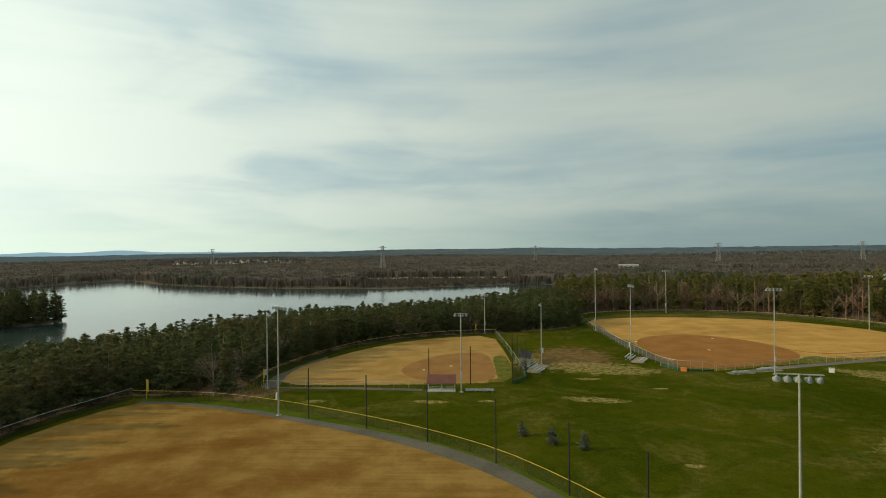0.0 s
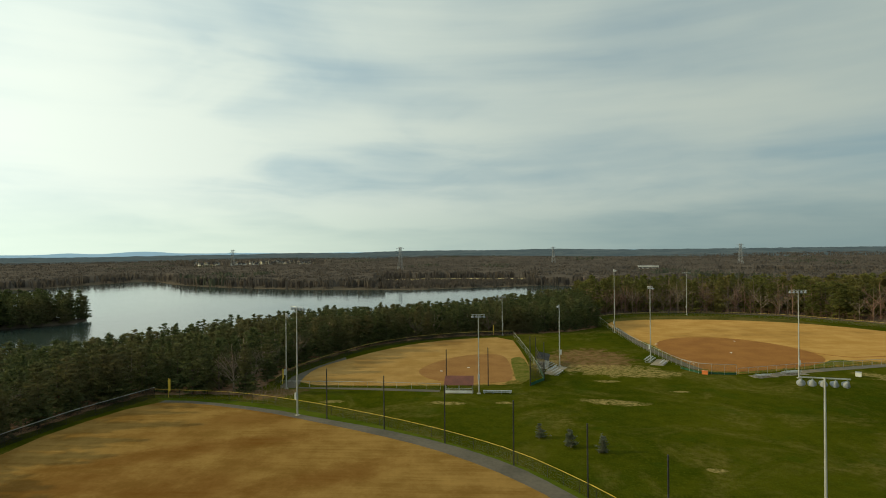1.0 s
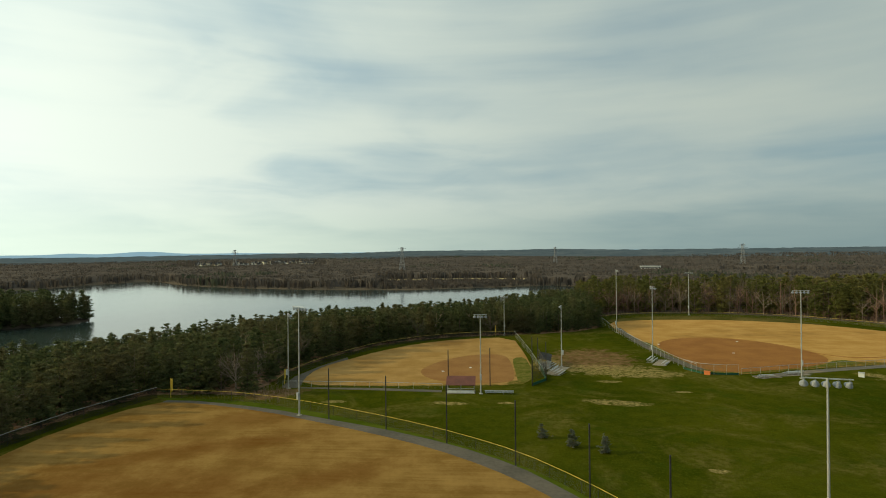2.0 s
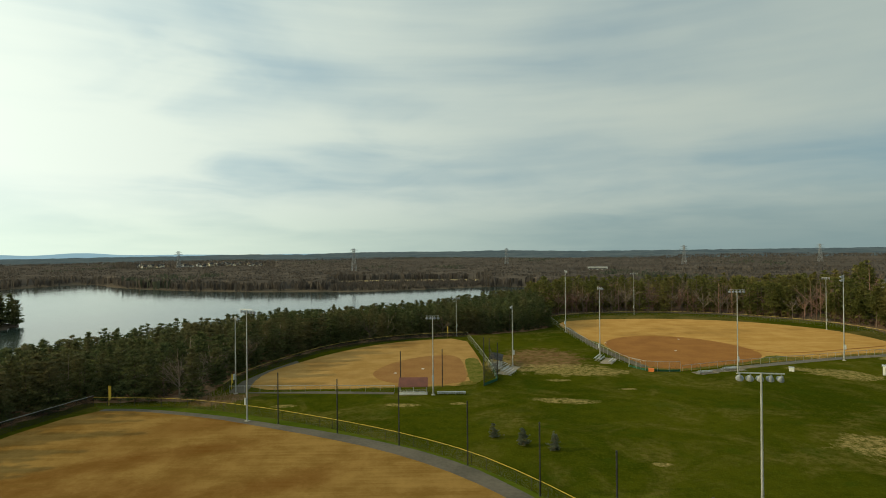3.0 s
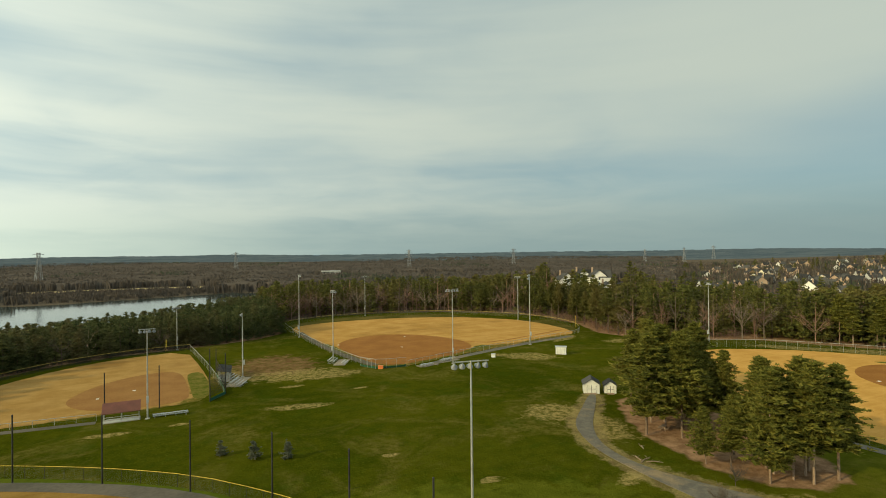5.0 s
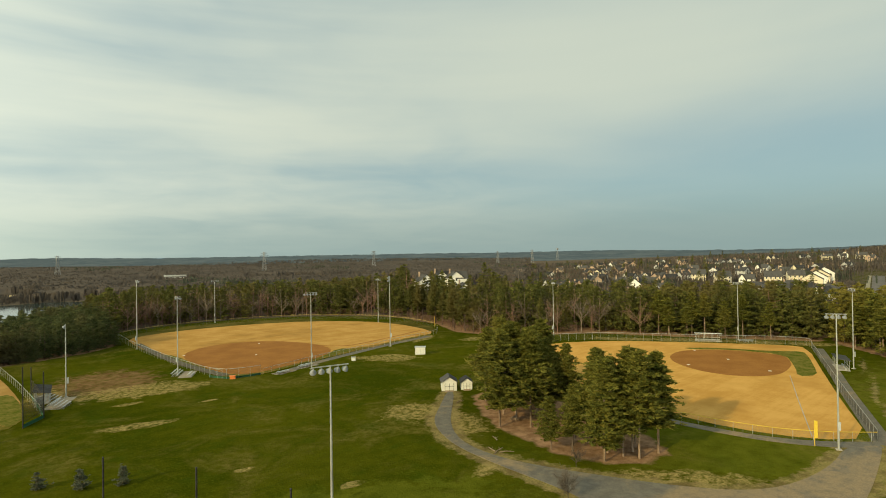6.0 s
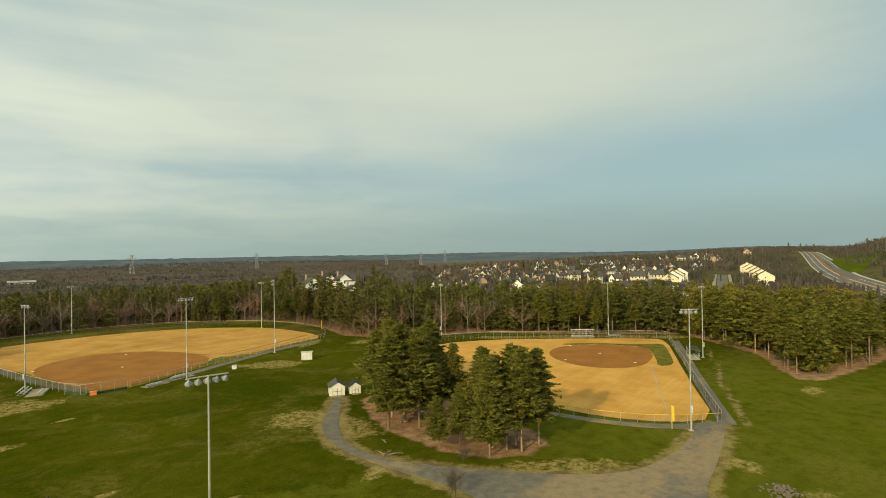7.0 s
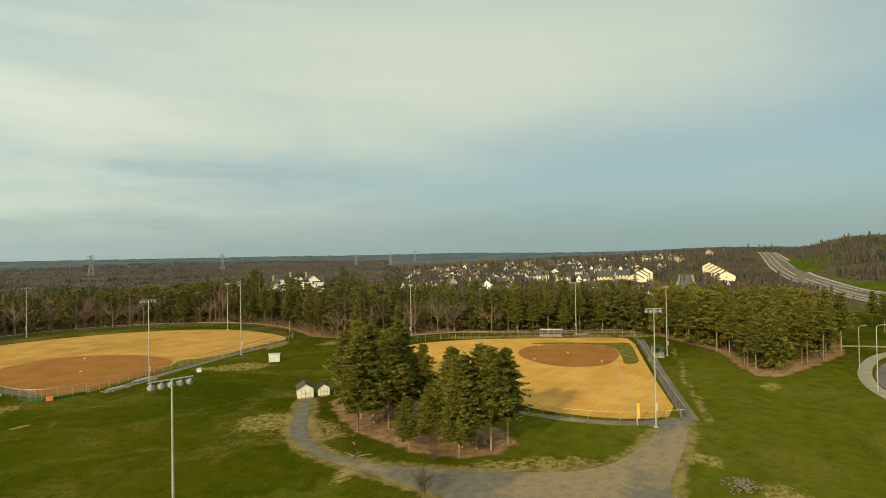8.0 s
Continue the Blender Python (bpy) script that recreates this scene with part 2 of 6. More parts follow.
def build_path(n):
    """Old asphalt and gravel: grey, with tan dust washed over it and fine stones."""
    where = n.add("ShaderNodeNewGeometry").outputs["Position"]
    n1, n2, n3 = n.noise(where, 0.09, 5.0, 0.65, warp=0.6), n.noise(where, 0.7, 4.0, 0.65), n.noise(where, 5.0, 3.0, 0.7)
    grey = n.mix(n.step(n.math("ADD", n.math("MULTIPLY", n2, 0.6), n.math("MULTIPLY", n3, 0.4)), 0.35, 0.65), rgb(0.098, 0.090, 0.074), rgb(0.150, 0.136, 0.110))
    dust = n.mix(n.step(n3, 0.35, 0.65), rgb(0.205, 0.150, 0.085), rgb(0.275, 0.205, 0.118))
    near = n.step(n.vmath("DISTANCE", where, (84.0, 24.0, 0.0)), 30.0, 12.0, 0.0, 0.14)
    col = n.mix(n.math("MULTIPLY", n.step(n.math("ADD", n1, near), 0.50, 0.68), n.step(n2, 0.25, 0.6, 0.35, 0.9)), grey, dust)
    return surface(n, col, 0.92, bump=n3, depth=0.02, spec=0.15)


GROUND = material("ground", build_ground)
WATER = material("lake_water", build_water)
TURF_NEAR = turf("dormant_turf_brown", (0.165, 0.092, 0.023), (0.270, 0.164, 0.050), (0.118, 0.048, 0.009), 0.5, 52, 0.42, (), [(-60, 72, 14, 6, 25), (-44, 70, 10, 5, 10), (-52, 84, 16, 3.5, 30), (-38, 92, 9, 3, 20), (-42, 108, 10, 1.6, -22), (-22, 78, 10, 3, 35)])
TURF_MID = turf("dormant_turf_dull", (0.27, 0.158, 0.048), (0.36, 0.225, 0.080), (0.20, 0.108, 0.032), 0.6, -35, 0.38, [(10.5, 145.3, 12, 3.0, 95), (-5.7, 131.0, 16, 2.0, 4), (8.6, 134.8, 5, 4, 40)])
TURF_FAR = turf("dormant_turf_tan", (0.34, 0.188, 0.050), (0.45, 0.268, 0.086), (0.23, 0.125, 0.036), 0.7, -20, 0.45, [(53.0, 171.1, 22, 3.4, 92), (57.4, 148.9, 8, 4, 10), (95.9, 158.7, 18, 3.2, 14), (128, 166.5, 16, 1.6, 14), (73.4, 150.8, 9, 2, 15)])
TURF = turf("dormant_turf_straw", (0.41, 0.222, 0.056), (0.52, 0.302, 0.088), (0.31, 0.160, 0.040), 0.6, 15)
CLAY = plain("infield_clay", (0.215, 0.090, 0.019), (0.27, 0.122, 0.029), 0.15, 2.0, 0.95, depth=0.02, spec=0.1)
CLAY_PALE = plain("pale_infield_clay", (0.21, 0.100, 0.028), (0.26, 0.135, 0.042), 0.15, 2.0, 0.95, depth=0.02, spec=0.1)
ASPHALT = material("worn_path_asphalt", build_path)
ROAD = plain("road_asphalt", (0.085, 0.078, 0.070), (0.135, 0.124, 0.110), 0.1, 3.0, 0.85, spec=0.2)
TRACK = plain("track_gravel", (0.074, 0.066, 0.052), (0.118, 0.102, 0.078), 0.15, 1.6, 0.9, depth=0.02, spec=0.15)
CONCRETE = plain("concrete", (0.30, 0.28, 0.235), (0.41, 0.385, 0.33), 0.4, 5.0, 0.9)
VERGE = plain("verge_grass", (0.046, 0.068, 0.006), (0.082, 0.100, 0.012), 0.08, 0.9, 0.95, depth=0.05, spec=0.0)
THIN_GRASS = plain("thin_grass", (0.062, 0.082, 0.010), (0.165, 0.135, 0.036), 0.35, 1.6, 0.95, depth=0.04, spec=0.0)
STEEL = plain("galvanised_steel", (0.34, 0.35, 0.34), (0.46, 0.47, 0.45), 0.8, 8.0, 0.45, 0.5)
ALU = plain("grey_lamp_housing", (0.34, 0.36, 0.37), (0.44, 0.46, 0.47), 1.0, 9.0, 0.45, 0.1)
LAMP = plain("dull_lamp_housing", (0.20, 0.22, 0.235), (0.29, 0.31, 0.325), 1.0, 9.0, 0.5, 0.1)
BLACK = plain("black_paint", (0.012, 0.012, 0.012), (0.03, 0.03, 0.03), 1.0, 9.0, 0.6)
YELLOW = plain("yellow_cap", (0.50, 0.35, 0.03), (0.62, 0.45, 0.06), 0.5, 6.0, 0.5)
YELLOW_DULL = plain("faded_yellow_cap", (0.40, 0.28, 0.05), (0.55, 0.42, 0.10), 0.5, 6.0, 0.6)
WHITE = plain("white_paint", (0.56, 0.56, 0.51), (0.66, 0.66, 0.61), 0.6, 8.0, 0.5)
GREEN = plain("green_windscreen", (0.010, 0.060, 0.032), (0.02, 0.10, 0.05), 0.8, 8.0, 0.7)
RED_ROOF = plain("red_roof", (0.105, 0.040, 0.028), (0.15, 0.056, 0.038), 0.6, 8.0, 0.6)
SHINGLE = plain("grey_shingles", (0.035, 0.036, 0.038), (0.075, 0.074, 0.072), 0.5, 6.0, 0.95, spec=0.05, vary=0.5)
ORANGE = plain("orange_plastic", (0.55, 0.14, 0.03), (0.65, 0.20, 0.05), 0.6, 8.0, 0.5)
WOOD = plain("weathered_wood", (0.20, 0.14, 0.09), (0.30, 0.22, 0.15), 0.8, 9.0, 0.8)
BARK = plain("pine_bark", (0.15, 0.105, 0.072), (0.28, 0.20, 0.14), 0.6, 6.0, 0.9, depth=0.04, vary=0.3)
# darker copy of pine bark, the shade inside the woods put in its colour
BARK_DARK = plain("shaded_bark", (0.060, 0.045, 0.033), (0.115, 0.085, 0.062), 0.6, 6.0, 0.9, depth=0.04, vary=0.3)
TWIG = plain("bare_twigs", (0.115, 0.088, 0.066), (0.215, 0.168, 0.126), 0.1, 0.6, 0.9, vary=0.5)
TWIG_RED = plain("reddish_twigs", (0.140, 0.080, 0.058), (0.235, 0.142, 0.102), 0.1, 0.6, 0.9, vary=0.5)
NEEDLE = foliage("pine_needles", (0.070, 0.080, 0.013), (0.205, 0.192, 0.037), (0.220, 0.172, 0.039))
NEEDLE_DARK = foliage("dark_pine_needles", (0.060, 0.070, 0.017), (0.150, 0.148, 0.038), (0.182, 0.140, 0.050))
NEEDLE_LAKE = foliage("lakeside_needles", (0.050, 0.068, 0.026), (0.122, 0.134, 0.050), (0.150, 0.118, 0.056))
SPRUCE = foliage("spruce_needles", (0.075, 0.088, 0.058), (0.140, 0.150, 0.105), (0.13, 0.135, 0.09))
LINK = wire_mesh("chain_link", (0.13, 0.14, 0.11), 0.09)
LINK_BLACK = wire_mesh("black_screen_mesh", (0.03, 0.03, 0.028), 0.55)
LINK_DARK = wire_mesh("black_chain_link", (0.04, 0.04, 0.04), 0.42)

# ---- helpers for meshes ----
rng = np.random.default_rng(7)


def inside(poly, x, y):
    """Which of the points x, y lie in the polygon."""
    x, y = np.asarray(x, float), np.asarray(y, float)
    hit = np.zeros(x.shape, bool)
    for (x0, y0), (x1, y1) in zip(poly, poly[1:] + poly[:1]):
        if y0 == y1:
            continue
        hit ^= ((y0 > y) != (y1 > y)) & (x < (x1 - x0) * (y - y0) / (y1 - y0) + x0)
    return hit


def gap(poly, x, y, closed=True):
    """Distance from points to the outline of a polygon."""
    x, y = np.asarray(x, float), np.asarray(y, float)
    best = np.full(x.shape, 1e9)
    for (x0, y0), (x1, y1) in zip(poly if closed else poly[:-1], poly[1:] + (poly[:1] if closed else [])):
        dx, dy = x1 - x0, y1 - y0
        t = np.clip(((x - x0) * dx + (y - y0) * dy) / (dx * dx + dy * dy + 1e-9), 0, 1)
        best = np.minimum(best, np.hypot(x - x0 - t * dx, y - y0 - t * dy))
    return best


def smooth(points, closed=False, times=2):
    """Rounds the corners of a line."""
    pts = [Vector(p) for p in points]
    for _ in range(times):
        out = [] if closed else [pts[0]]
        for a, b in zip(pts, pts[1:] + (pts[:1] if closed else [])):
            out += [a.lerp(b, 0.25), a.lerp(b, 0.75)]
        pts = out + ([] if closed else [pts[-1]])
    return [tuple(p) for p in pts]


def spaced(points, step):
    """Points at even steps along a line, with the last one."""
    out, left = [Vector(points[0])], step
    for a, b in zip(points, points[1:]):
        a, b = Vector(a), Vector(b)
        run, at = (b - a).length, 0.0
        while run - at >= left:
            at += left
            left = step
            out.append(a.lerp(b, at / run))
        left -= run - at
    if (out[-1] - Vector(points[-1])).length > step * 0.3:
        out.append(Vector(points[-1]))
    return out


def mesh_of(name, verts, faces, mat, smooth_faces=False):
    me = bpy.data.meshes.new(name)
    me.from_pydata([tuple(v) for v in verts], [], [tuple(f) for f in faces])
    if mat is not None:
        me.materials.append(mat)
    if smooth_faces:
        me.polygons.foreach_set("use_smooth", [True] * len(me.polygons))
    me.update()
    return me


def raw(name, parts_, mat, smooth_faces=False):
    """One mesh from arrays (verts, triangles or quads as index arrays)."""
    verts, faces, at = [], [], 0
    for v, f in parts_:
        verts.append(v), faces.append(np.asarray(f) + at)
        at += len(v)
    v, f = np.concatenate(verts), np.concatenate(faces)
    me = bpy.data.meshes.new(name)
    k = f.shape[1]
    me.vertices.add(len(v)), me.loops.add(f.size), me.polygons.add(len(f))
    me.vertices.foreach_set("co", v.astype(np.float32).ravel())
    me.loops.foreach_set("vertex_index", f.astype(np.int32).ravel())
    me.polygons.foreach_set("loop_start", np.arange(0, f.size, k, dtype=np.int32))
    me.materials.append(mat)
    if smooth_faces:
        me.polygons.foreach_set("use_smooth", [True] * len(f))
    me.update(calc_edges=True)
    return me


def thing(name, at=(0, 0, 0), turn=0.0, label="", category="", group="", kind=""):
    ob = new(name)
    ob.empty_display_size = 0.2
    ob.matrix_basis = pose(*at, 0, 0, turn)
    return tagged(ob, label, category, group, kind)


def part(name, bm, mat, parent, label=""):
    """Links a bmesh, or a mesh that is shared, as one object under its thing."""
    if isinstance(bm, bmesh.types.BMesh):
        me = bpy.data.meshes.new(name)
        bm.to_mesh(me)
        bm.free()
        me.materials.append(mat)
    else:
        me = bm
    ob = new(name, me)
    ob.parent = parent
    return tagged(ob, label)


def box(size, at=(0, 0, 0), bevel=0.0, turn=None):
    """A box with its base centre at the given place."""
    bm = bmesh.new()
    bmesh.ops.create_cube(bm, size=1.0)
    bmesh.ops.scale(bm, vec=size, verts=bm.verts)
    bmesh.ops.translate(bm, vec=(0, 0, size[2] / 2), verts=bm.verts)
    if bevel:
        bmesh.ops.bevel(bm, geom=bm.edges[:], offset=bevel, segments=2, affect="EDGES", profile=0.5)
    if turn is not None:
        bmesh.ops.rotate(bm, cent=(0, 0, 0), matrix=Euler([radians(a) for a in turn]).to_matrix(), verts=bm.verts)
    bmesh.ops.translate(bm, vec=at, verts=bm.verts)
    return bm


def rod(a, b, r0, r1=None, sides=8):
    """A tapered rod from a to b."""
    a, b = Vector(a), Vector(b)
    bm = bmesh.new()
    bmesh.ops.create_cone(bm, cap_ends=True, segments=sides, radius1=r0, radius2=r0 if r1 is None else r1, depth=(b - a).length)
    m = (b - a).to_track_quat("Z", "Y").to_matrix().to_4x4()
    m.translation = (a + b) / 2
    bm.transform(m)
    return bm


def join(*bms):
    out = bms[0]
    for o in bms[1:]:
        me = bpy.data.meshes.new("tmp")
        o.to_mesh(me)
        o.free()
        out.from_mesh(me)
        bpy.data.meshes.remove(me)
    return out


def prism(outline, z0, z1):
    """A flat slab with the given outline."""
    bm = bmesh.new()
    lo = [bm.verts.new((x, y, z0)) for x, y in outline]
    hi = [bm.verts.new((x, y, z1)) for x, y in outline]
    bm.faces.new(hi)
    for i in range(len(lo)):
        j = (i + 1) % len(lo)
        bm.faces.new((lo[i], lo[j], hi[j], hi[i]))
    bmesh.ops.recalc_face_normals(bm, faces=bm.faces)
    return bm


# ---- the lie of the land ----
def pol(az, dist):
    """Plan place from an azimuth in degrees (positive to the left of +y) and a distance."""
    return (-dist * math.sin(radians(az)), dist * math.cos(radians(az)))


LAKE_Z = -8.0
NEAR_SHORE = [(60, 235), (50, 226), (41.6, 226), (37, 226), (31, 252), (22, 266), (12, 300), (4, 305), (-2.8, 350), (-6.5, 385), (-10, 430), (-12.5, 470)]
FAR_SHORE = [(-13.5, 560), (-10, 620), (-6, 640), (-2, 610), (3, 590), (8, 572), (13, 590), (18, 605), (23, 650), (27, 700), (30.5, 790), (31.5, 900), (36, 860), (42, 760), (50, 700), (60, 650)]
LAKE = smooth([pol(a, r) for a, r in NEAR_SHORE + FAR_SHORE], True, 2)
ISLAND = smooth([pol(a, r) for a, r in [(60, 350), (50, 372), (43, 372), (38, 378), (36.6, 392), (37, 410), (39, 430), (44, 450), (52, 470), (62, 480)]], True, 2)

F0_OUT = smooth([(-69.5, 116.0), (-61.2, 115.8), (-42.9, 110.3), (-33.6, 105.7), (-19.9, 99.7), (-5.9, 91.8), (4.2, 83.3), (9.8, 75.7), (14.9, 67.9), (19.7, 55.9), (23.1, 40.4), (24.1, 24.1), (21.2, 0.0)], False, 1)
F0_IN = smooth([(-70.0, 113.6), (-63.5, 114.0), (-45.4, 108.2), (-32.5, 101.8), (-21.0, 95.6), (-11.0, 89.5), (-2.1, 82.3), (5.3, 74.6), (9.1, 68.9), (15.4, 55.9), (19.3, 40.4), (20.2, 24.1), (17.3, 0.0)], False, 1)
F0_IN = [(a + 0.3 * (c - a), b + 0.3 * (d_ - b)) for (a, b), (c, d_) in zip(F0_IN, F0_OUT)]
FIELD_0 = F0_IN + [(-5, -20), (-45, -20), (-72, 10), (-76.5, 60), (-77.6, 92), (-76, 101), (-73.6, 109)]
F0_FENCE = smooth([(-73.2, 118.2), (-57.9, 117.1), (-48.1, 114.8), (-34.7, 109.2), (-28.3, 105.9), (-16.7, 99.6), (-5.8, 92.6), (4.6, 84.1), (12.7, 73.6), (18.8, 63.6), (23.1, 52.0), (26.0, 38.5), (27.0, 19.3)], False, 1)
F0_SIDE = [(-80.5, 60), (-80, 87), (-78.4, 100), (-73.2, 118.2)]
F1_ARC = smooth([(-50.1, 129.3), (-50.6, 139.6), (-48.0, 152.0), (-43.3, 166.3), (-36.6, 182.1), (-24.6, 195.6), (-10.4, 204.1), (2.9, 207.7), (10.1, 208.6)], False, 1)
FIELD_1 = smooth([(-45.1, 130.8), (-46.8, 143.4), (-45.5, 153.0), (-41.1, 162.5), (-34.9, 175.9), (-23.9, 191.2), (-10.2, 201.3), (9.1, 206.5), (11.5, 172.1), (12.0, 153.0), (10.5, 134.8), (1.9, 132.4), (-9.6, 131.3), (-26.8, 131.0)], True, 1)
INFIELD_1 = smooth([(-18.2, 146.3), (-16.7, 153.9), (-12.9, 162.5), (-5.7, 170.2), (1.9, 172.6), (5.7, 169.2), (6.7, 158.7), (6.9, 143.4), (6.2, 136.7), (1.0, 134.6), (-8.6, 134.6), (-14.8, 138.6)], True, 2)
FIELD_2 = smooth([(52.3, 248.0), (64.1, 255.5), (82.7, 259.2), (108.3, 257.0), (131.8, 246.8), (150.0, 226.5), (155, 206), (151, 178), (143, 169), (123, 165), (106.0, 159.9), (82.6, 153.9), (66.4, 146.9), (56.4, 147.4), (53.1, 158.5), (51.5, 178.9), (50.7, 200.2), (50.9, 228.0)], True, 1)
F2_FENCE = smooth([(50.3, 253.3), (58.2, 262.9), (79.3, 271.3), (106.1, 272.2), (132.5, 263.4), (150.7, 241.0), (162.5, 215), (161, 190), (152, 175)], False, 1)
INFIELD_2 = smooth([(55.9, 193.4), (67.1, 205.2), (79.8, 207.3), (90.8, 201.1), (98.8, 186.7), (98.8, 167.9), (88.7, 157.7), (75.5, 152.4), (63.3, 148.5), (56.9, 151.8), (54.9, 171.2)], True, 2)
FIELD_3 = smooth([(159, 122), (177, 110.5), (188.5, 95), (209, 63), (207, 56.6), (165, 41.5), (139, 32), (115.6, 22.8), (108.4, 29), (105, 41), (105.8, 52), (112, 75), (130, 105), (146, 118)], True, 1)
INFIELD_3 = smooth([(160.2, 80.0), (171.0, 83.4), (179.6, 80.8), (186.4, 72.3), (189.2, 58.4), (178.8, 53.1), (169.8, 50.5), (157.2, 49.4), (149.4, 54.9), (148.0, 63.8), (152.7, 73.1)], True, 2)

PATH = smooth([(86.6, 96.8), (77.7, 89), (69, 81.5), (64.6, 73.2), (62.6, 66.1), (61.9, 56.4), (61.9, 44.9), (60, 38), (57, 28), (52, 16), (58, 6), (66, 8), (72.8, 14.8), (80.7, 17.5), (91.4, 17.9), (108.8, 19.9), (114.4, 21.2), (108.5, 24.6), (96.8, 23.8),
               (85.8, 25.4), (79.3, 28.6), (74.2, 35.2), (69.0, 46.2), (64.8, 57), (64.3, 64.7), (66.0, 71.2), (70.9, 78.6), (79.1, 86.8), (87.6, 95.4)], True, 2)

WOODS_W = [(-84, 60), (-82, 102), (-77, 120.5), (-60, 122), (-51.8, 121.1), (-53.3, 129.8), (-53.1, 143.4), (-51.6, 153.9), (-46.4, 169.2), (-39.2, 185.0), (-26.8, 198.4), (-11.5, 207.5), (4.8, 211.8), (21.0, 216.1), (34.6, 221.9), (45.4, 232.0), (48.3, 253.0), (49.6, 289.9), (58, 330), (62, 400), (10, 330), (-40, 312), (-99.5, 278.5), (-150, 265), (-220, 210), (-230, 120), (-160, 60)]
WOODS_N = [(48.2, 266.2), (56.5, 274.8), (80.7, 285.0), (110, 283), (138, 272), (157.5, 247.3), (168, 218), (167, 194), (160, 178), (155, 168), (158, 152), (170, 138), (190, 125), (199, 106), (208, 87), (219, 68), (224, 57), (300, 75), (300, 160), (262, 260), (190, 350), (110, 400), (55, 380)]
WOODS_E = [(222, 52), (208, 39.5), (196.5, 28), (185, 22.6), (171, 18.0), (162, 13.6), (161.5, 9.4), (169, 5.6), (181, 1.4), (208, -6.4), (235, -6), (262, 10), (275, 58), (245, 60)]
GROVE = [(88, 90), (81, 80.5), (76, 72), (73.8, 63), (72.4, 54), (74, 47), (79, 43), (85, 42.5), (90, 48), (92, 55), (96, 66), (100, 80), (96, 90)]
GROVE_BACK = [(88.5, 89), (81.5, 80), (77, 72.5), (77.5, 66.5), (83, 63), (89, 64), (93, 72), (96, 84), (94, 90)]
GROVE_FRONT = [(75, 59), (73.2, 53), (74.6, 47), (79.0, 42.8), (84, 42.5), (85, 50), (80.5, 57)]


def lie(x, y):
    """Height of the ground."""
    x, y = np.asarray(x, float), np.asarray(y, float)
    r, az = np.hypot(x, y), np.degrees(np.arctan2(-x, y))
    ease = lambda a, b, v: (lambda t: t * t * (3 - 2 * t))(np.clip((v - a) / (b - a), 0, 1))
    z = np.zeros(x.shape)
    # the wooded bank falls from the fields to the lake
    bank = np.where(inside(WOODS_W, x, y), np.minimum(gap(WOODS_W[:18], x, y, False) * 0.11, 7.3), 0.0)
    out = ease(300, 420, r) * ease(-30, -8, az)
    z = z - bank * (1 - out) - 5.5 * out
    z = z - 4.0 * ease(330, 700, r) * (1 - ease(-30, -8, az)) * ease(-62, -45, az)
    # the built-up slope and the ridge on the east side
    east = 1 - ease(-74, -52, az)
    z = z + east * (ease(290, 420, r) * 2.5 + ease(420, 1000, r) * 11 + ease(900, 1300, r) * 4)
    z = z + (1 - ease(-93, -88.4, az)) * ease(480, 820, r) * 18 + (1 - ease(-84, -76, az)) * ease(760, 1060, r) * 11
    z = z + 12.5 * np.exp(-((az + 42) / 6.0) ** 2) * ease(265, 325, r) * (1 - ease(380, 600, r))
    z = z + 6.0 * np.exp(-((az + 79) / 4.5) ** 2) * ease(850, 1200, r)
    # far country rolls up to the skyline
    roll = 6 * np.sin(x / 410 + 1.0) * np.sin(y / 530) + 4 * np.sin(x / 170 + y / 260)
    z = z + ease(900, 2200, r) * (roll + 9) * (1 - 0.6 * east) * (1 - 0.8 * ease(5, 38, az)) + ease(2400, 4700, r) * 20 * (1 - east) * (1 - 0.85 * ease(5, 38, az))
    # the lake bed and the wooded point in it
    lake = inside(LAKE, x, y)
    edge = gap(LAKE, x, y)
    z = np.where(lake, np.minimum(z, LAKE_Z) - np.minimum(edge * 0.15, 3.0), np.where((edge < 26) & (r > 200), z + (LAKE_Z + 0.5 - z) * (1 - edge / 26), z))
    z = np.where(inside(ISLAND, x, y), LAKE_Z + 0.3 + np.minimum(gap(ISLAND, x, y) * 0.1, 3.0), z)
    return z


def ground_z(x, y):
    return float(lie(np.array([x]), np.array([y]))[0])


rings = np.concatenate([np.arange(3, 60, 9.0), np.arange(60, 126, 1.2), np.arange(126, 330, 3.0), 330 * 1.03 ** np.arange(0, 95)])
rings = np.append(rings[rings < 4850], 4900.0)
turns = np.radians(np.concatenate([np.arange(-110, 66, 0.75), np.arange(66, 250, 4.0)]))
gr, ga = np.meshgrid(rings, turns, indexing="ij")
gx, gy = -gr * np.sin(ga), gr * np.cos(ga)
gz = lie(gx, gy)
gv = np.stack([gx.ravel(), gy.ravel(), gz.ravel()], 1)
ni, nj = gr.shape
i, j = np.meshgrid(np.arange(ni - 1), np.arange(nj), indexing="ij")
k = (j + 1) % nj
gf = np.stack([i * nj + j, i * nj + k, (i + 1) * nj + k, (i + 1) * nj + j], -1).reshape(-1, 4)
gv = np.concatenate([gv, [[0, 0, 0]]])
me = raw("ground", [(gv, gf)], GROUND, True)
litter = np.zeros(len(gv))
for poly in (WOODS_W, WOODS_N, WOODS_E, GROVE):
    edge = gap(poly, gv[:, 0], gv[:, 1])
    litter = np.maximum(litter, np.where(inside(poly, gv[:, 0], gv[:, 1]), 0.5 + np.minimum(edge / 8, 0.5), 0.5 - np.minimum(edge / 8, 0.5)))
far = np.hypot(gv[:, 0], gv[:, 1])
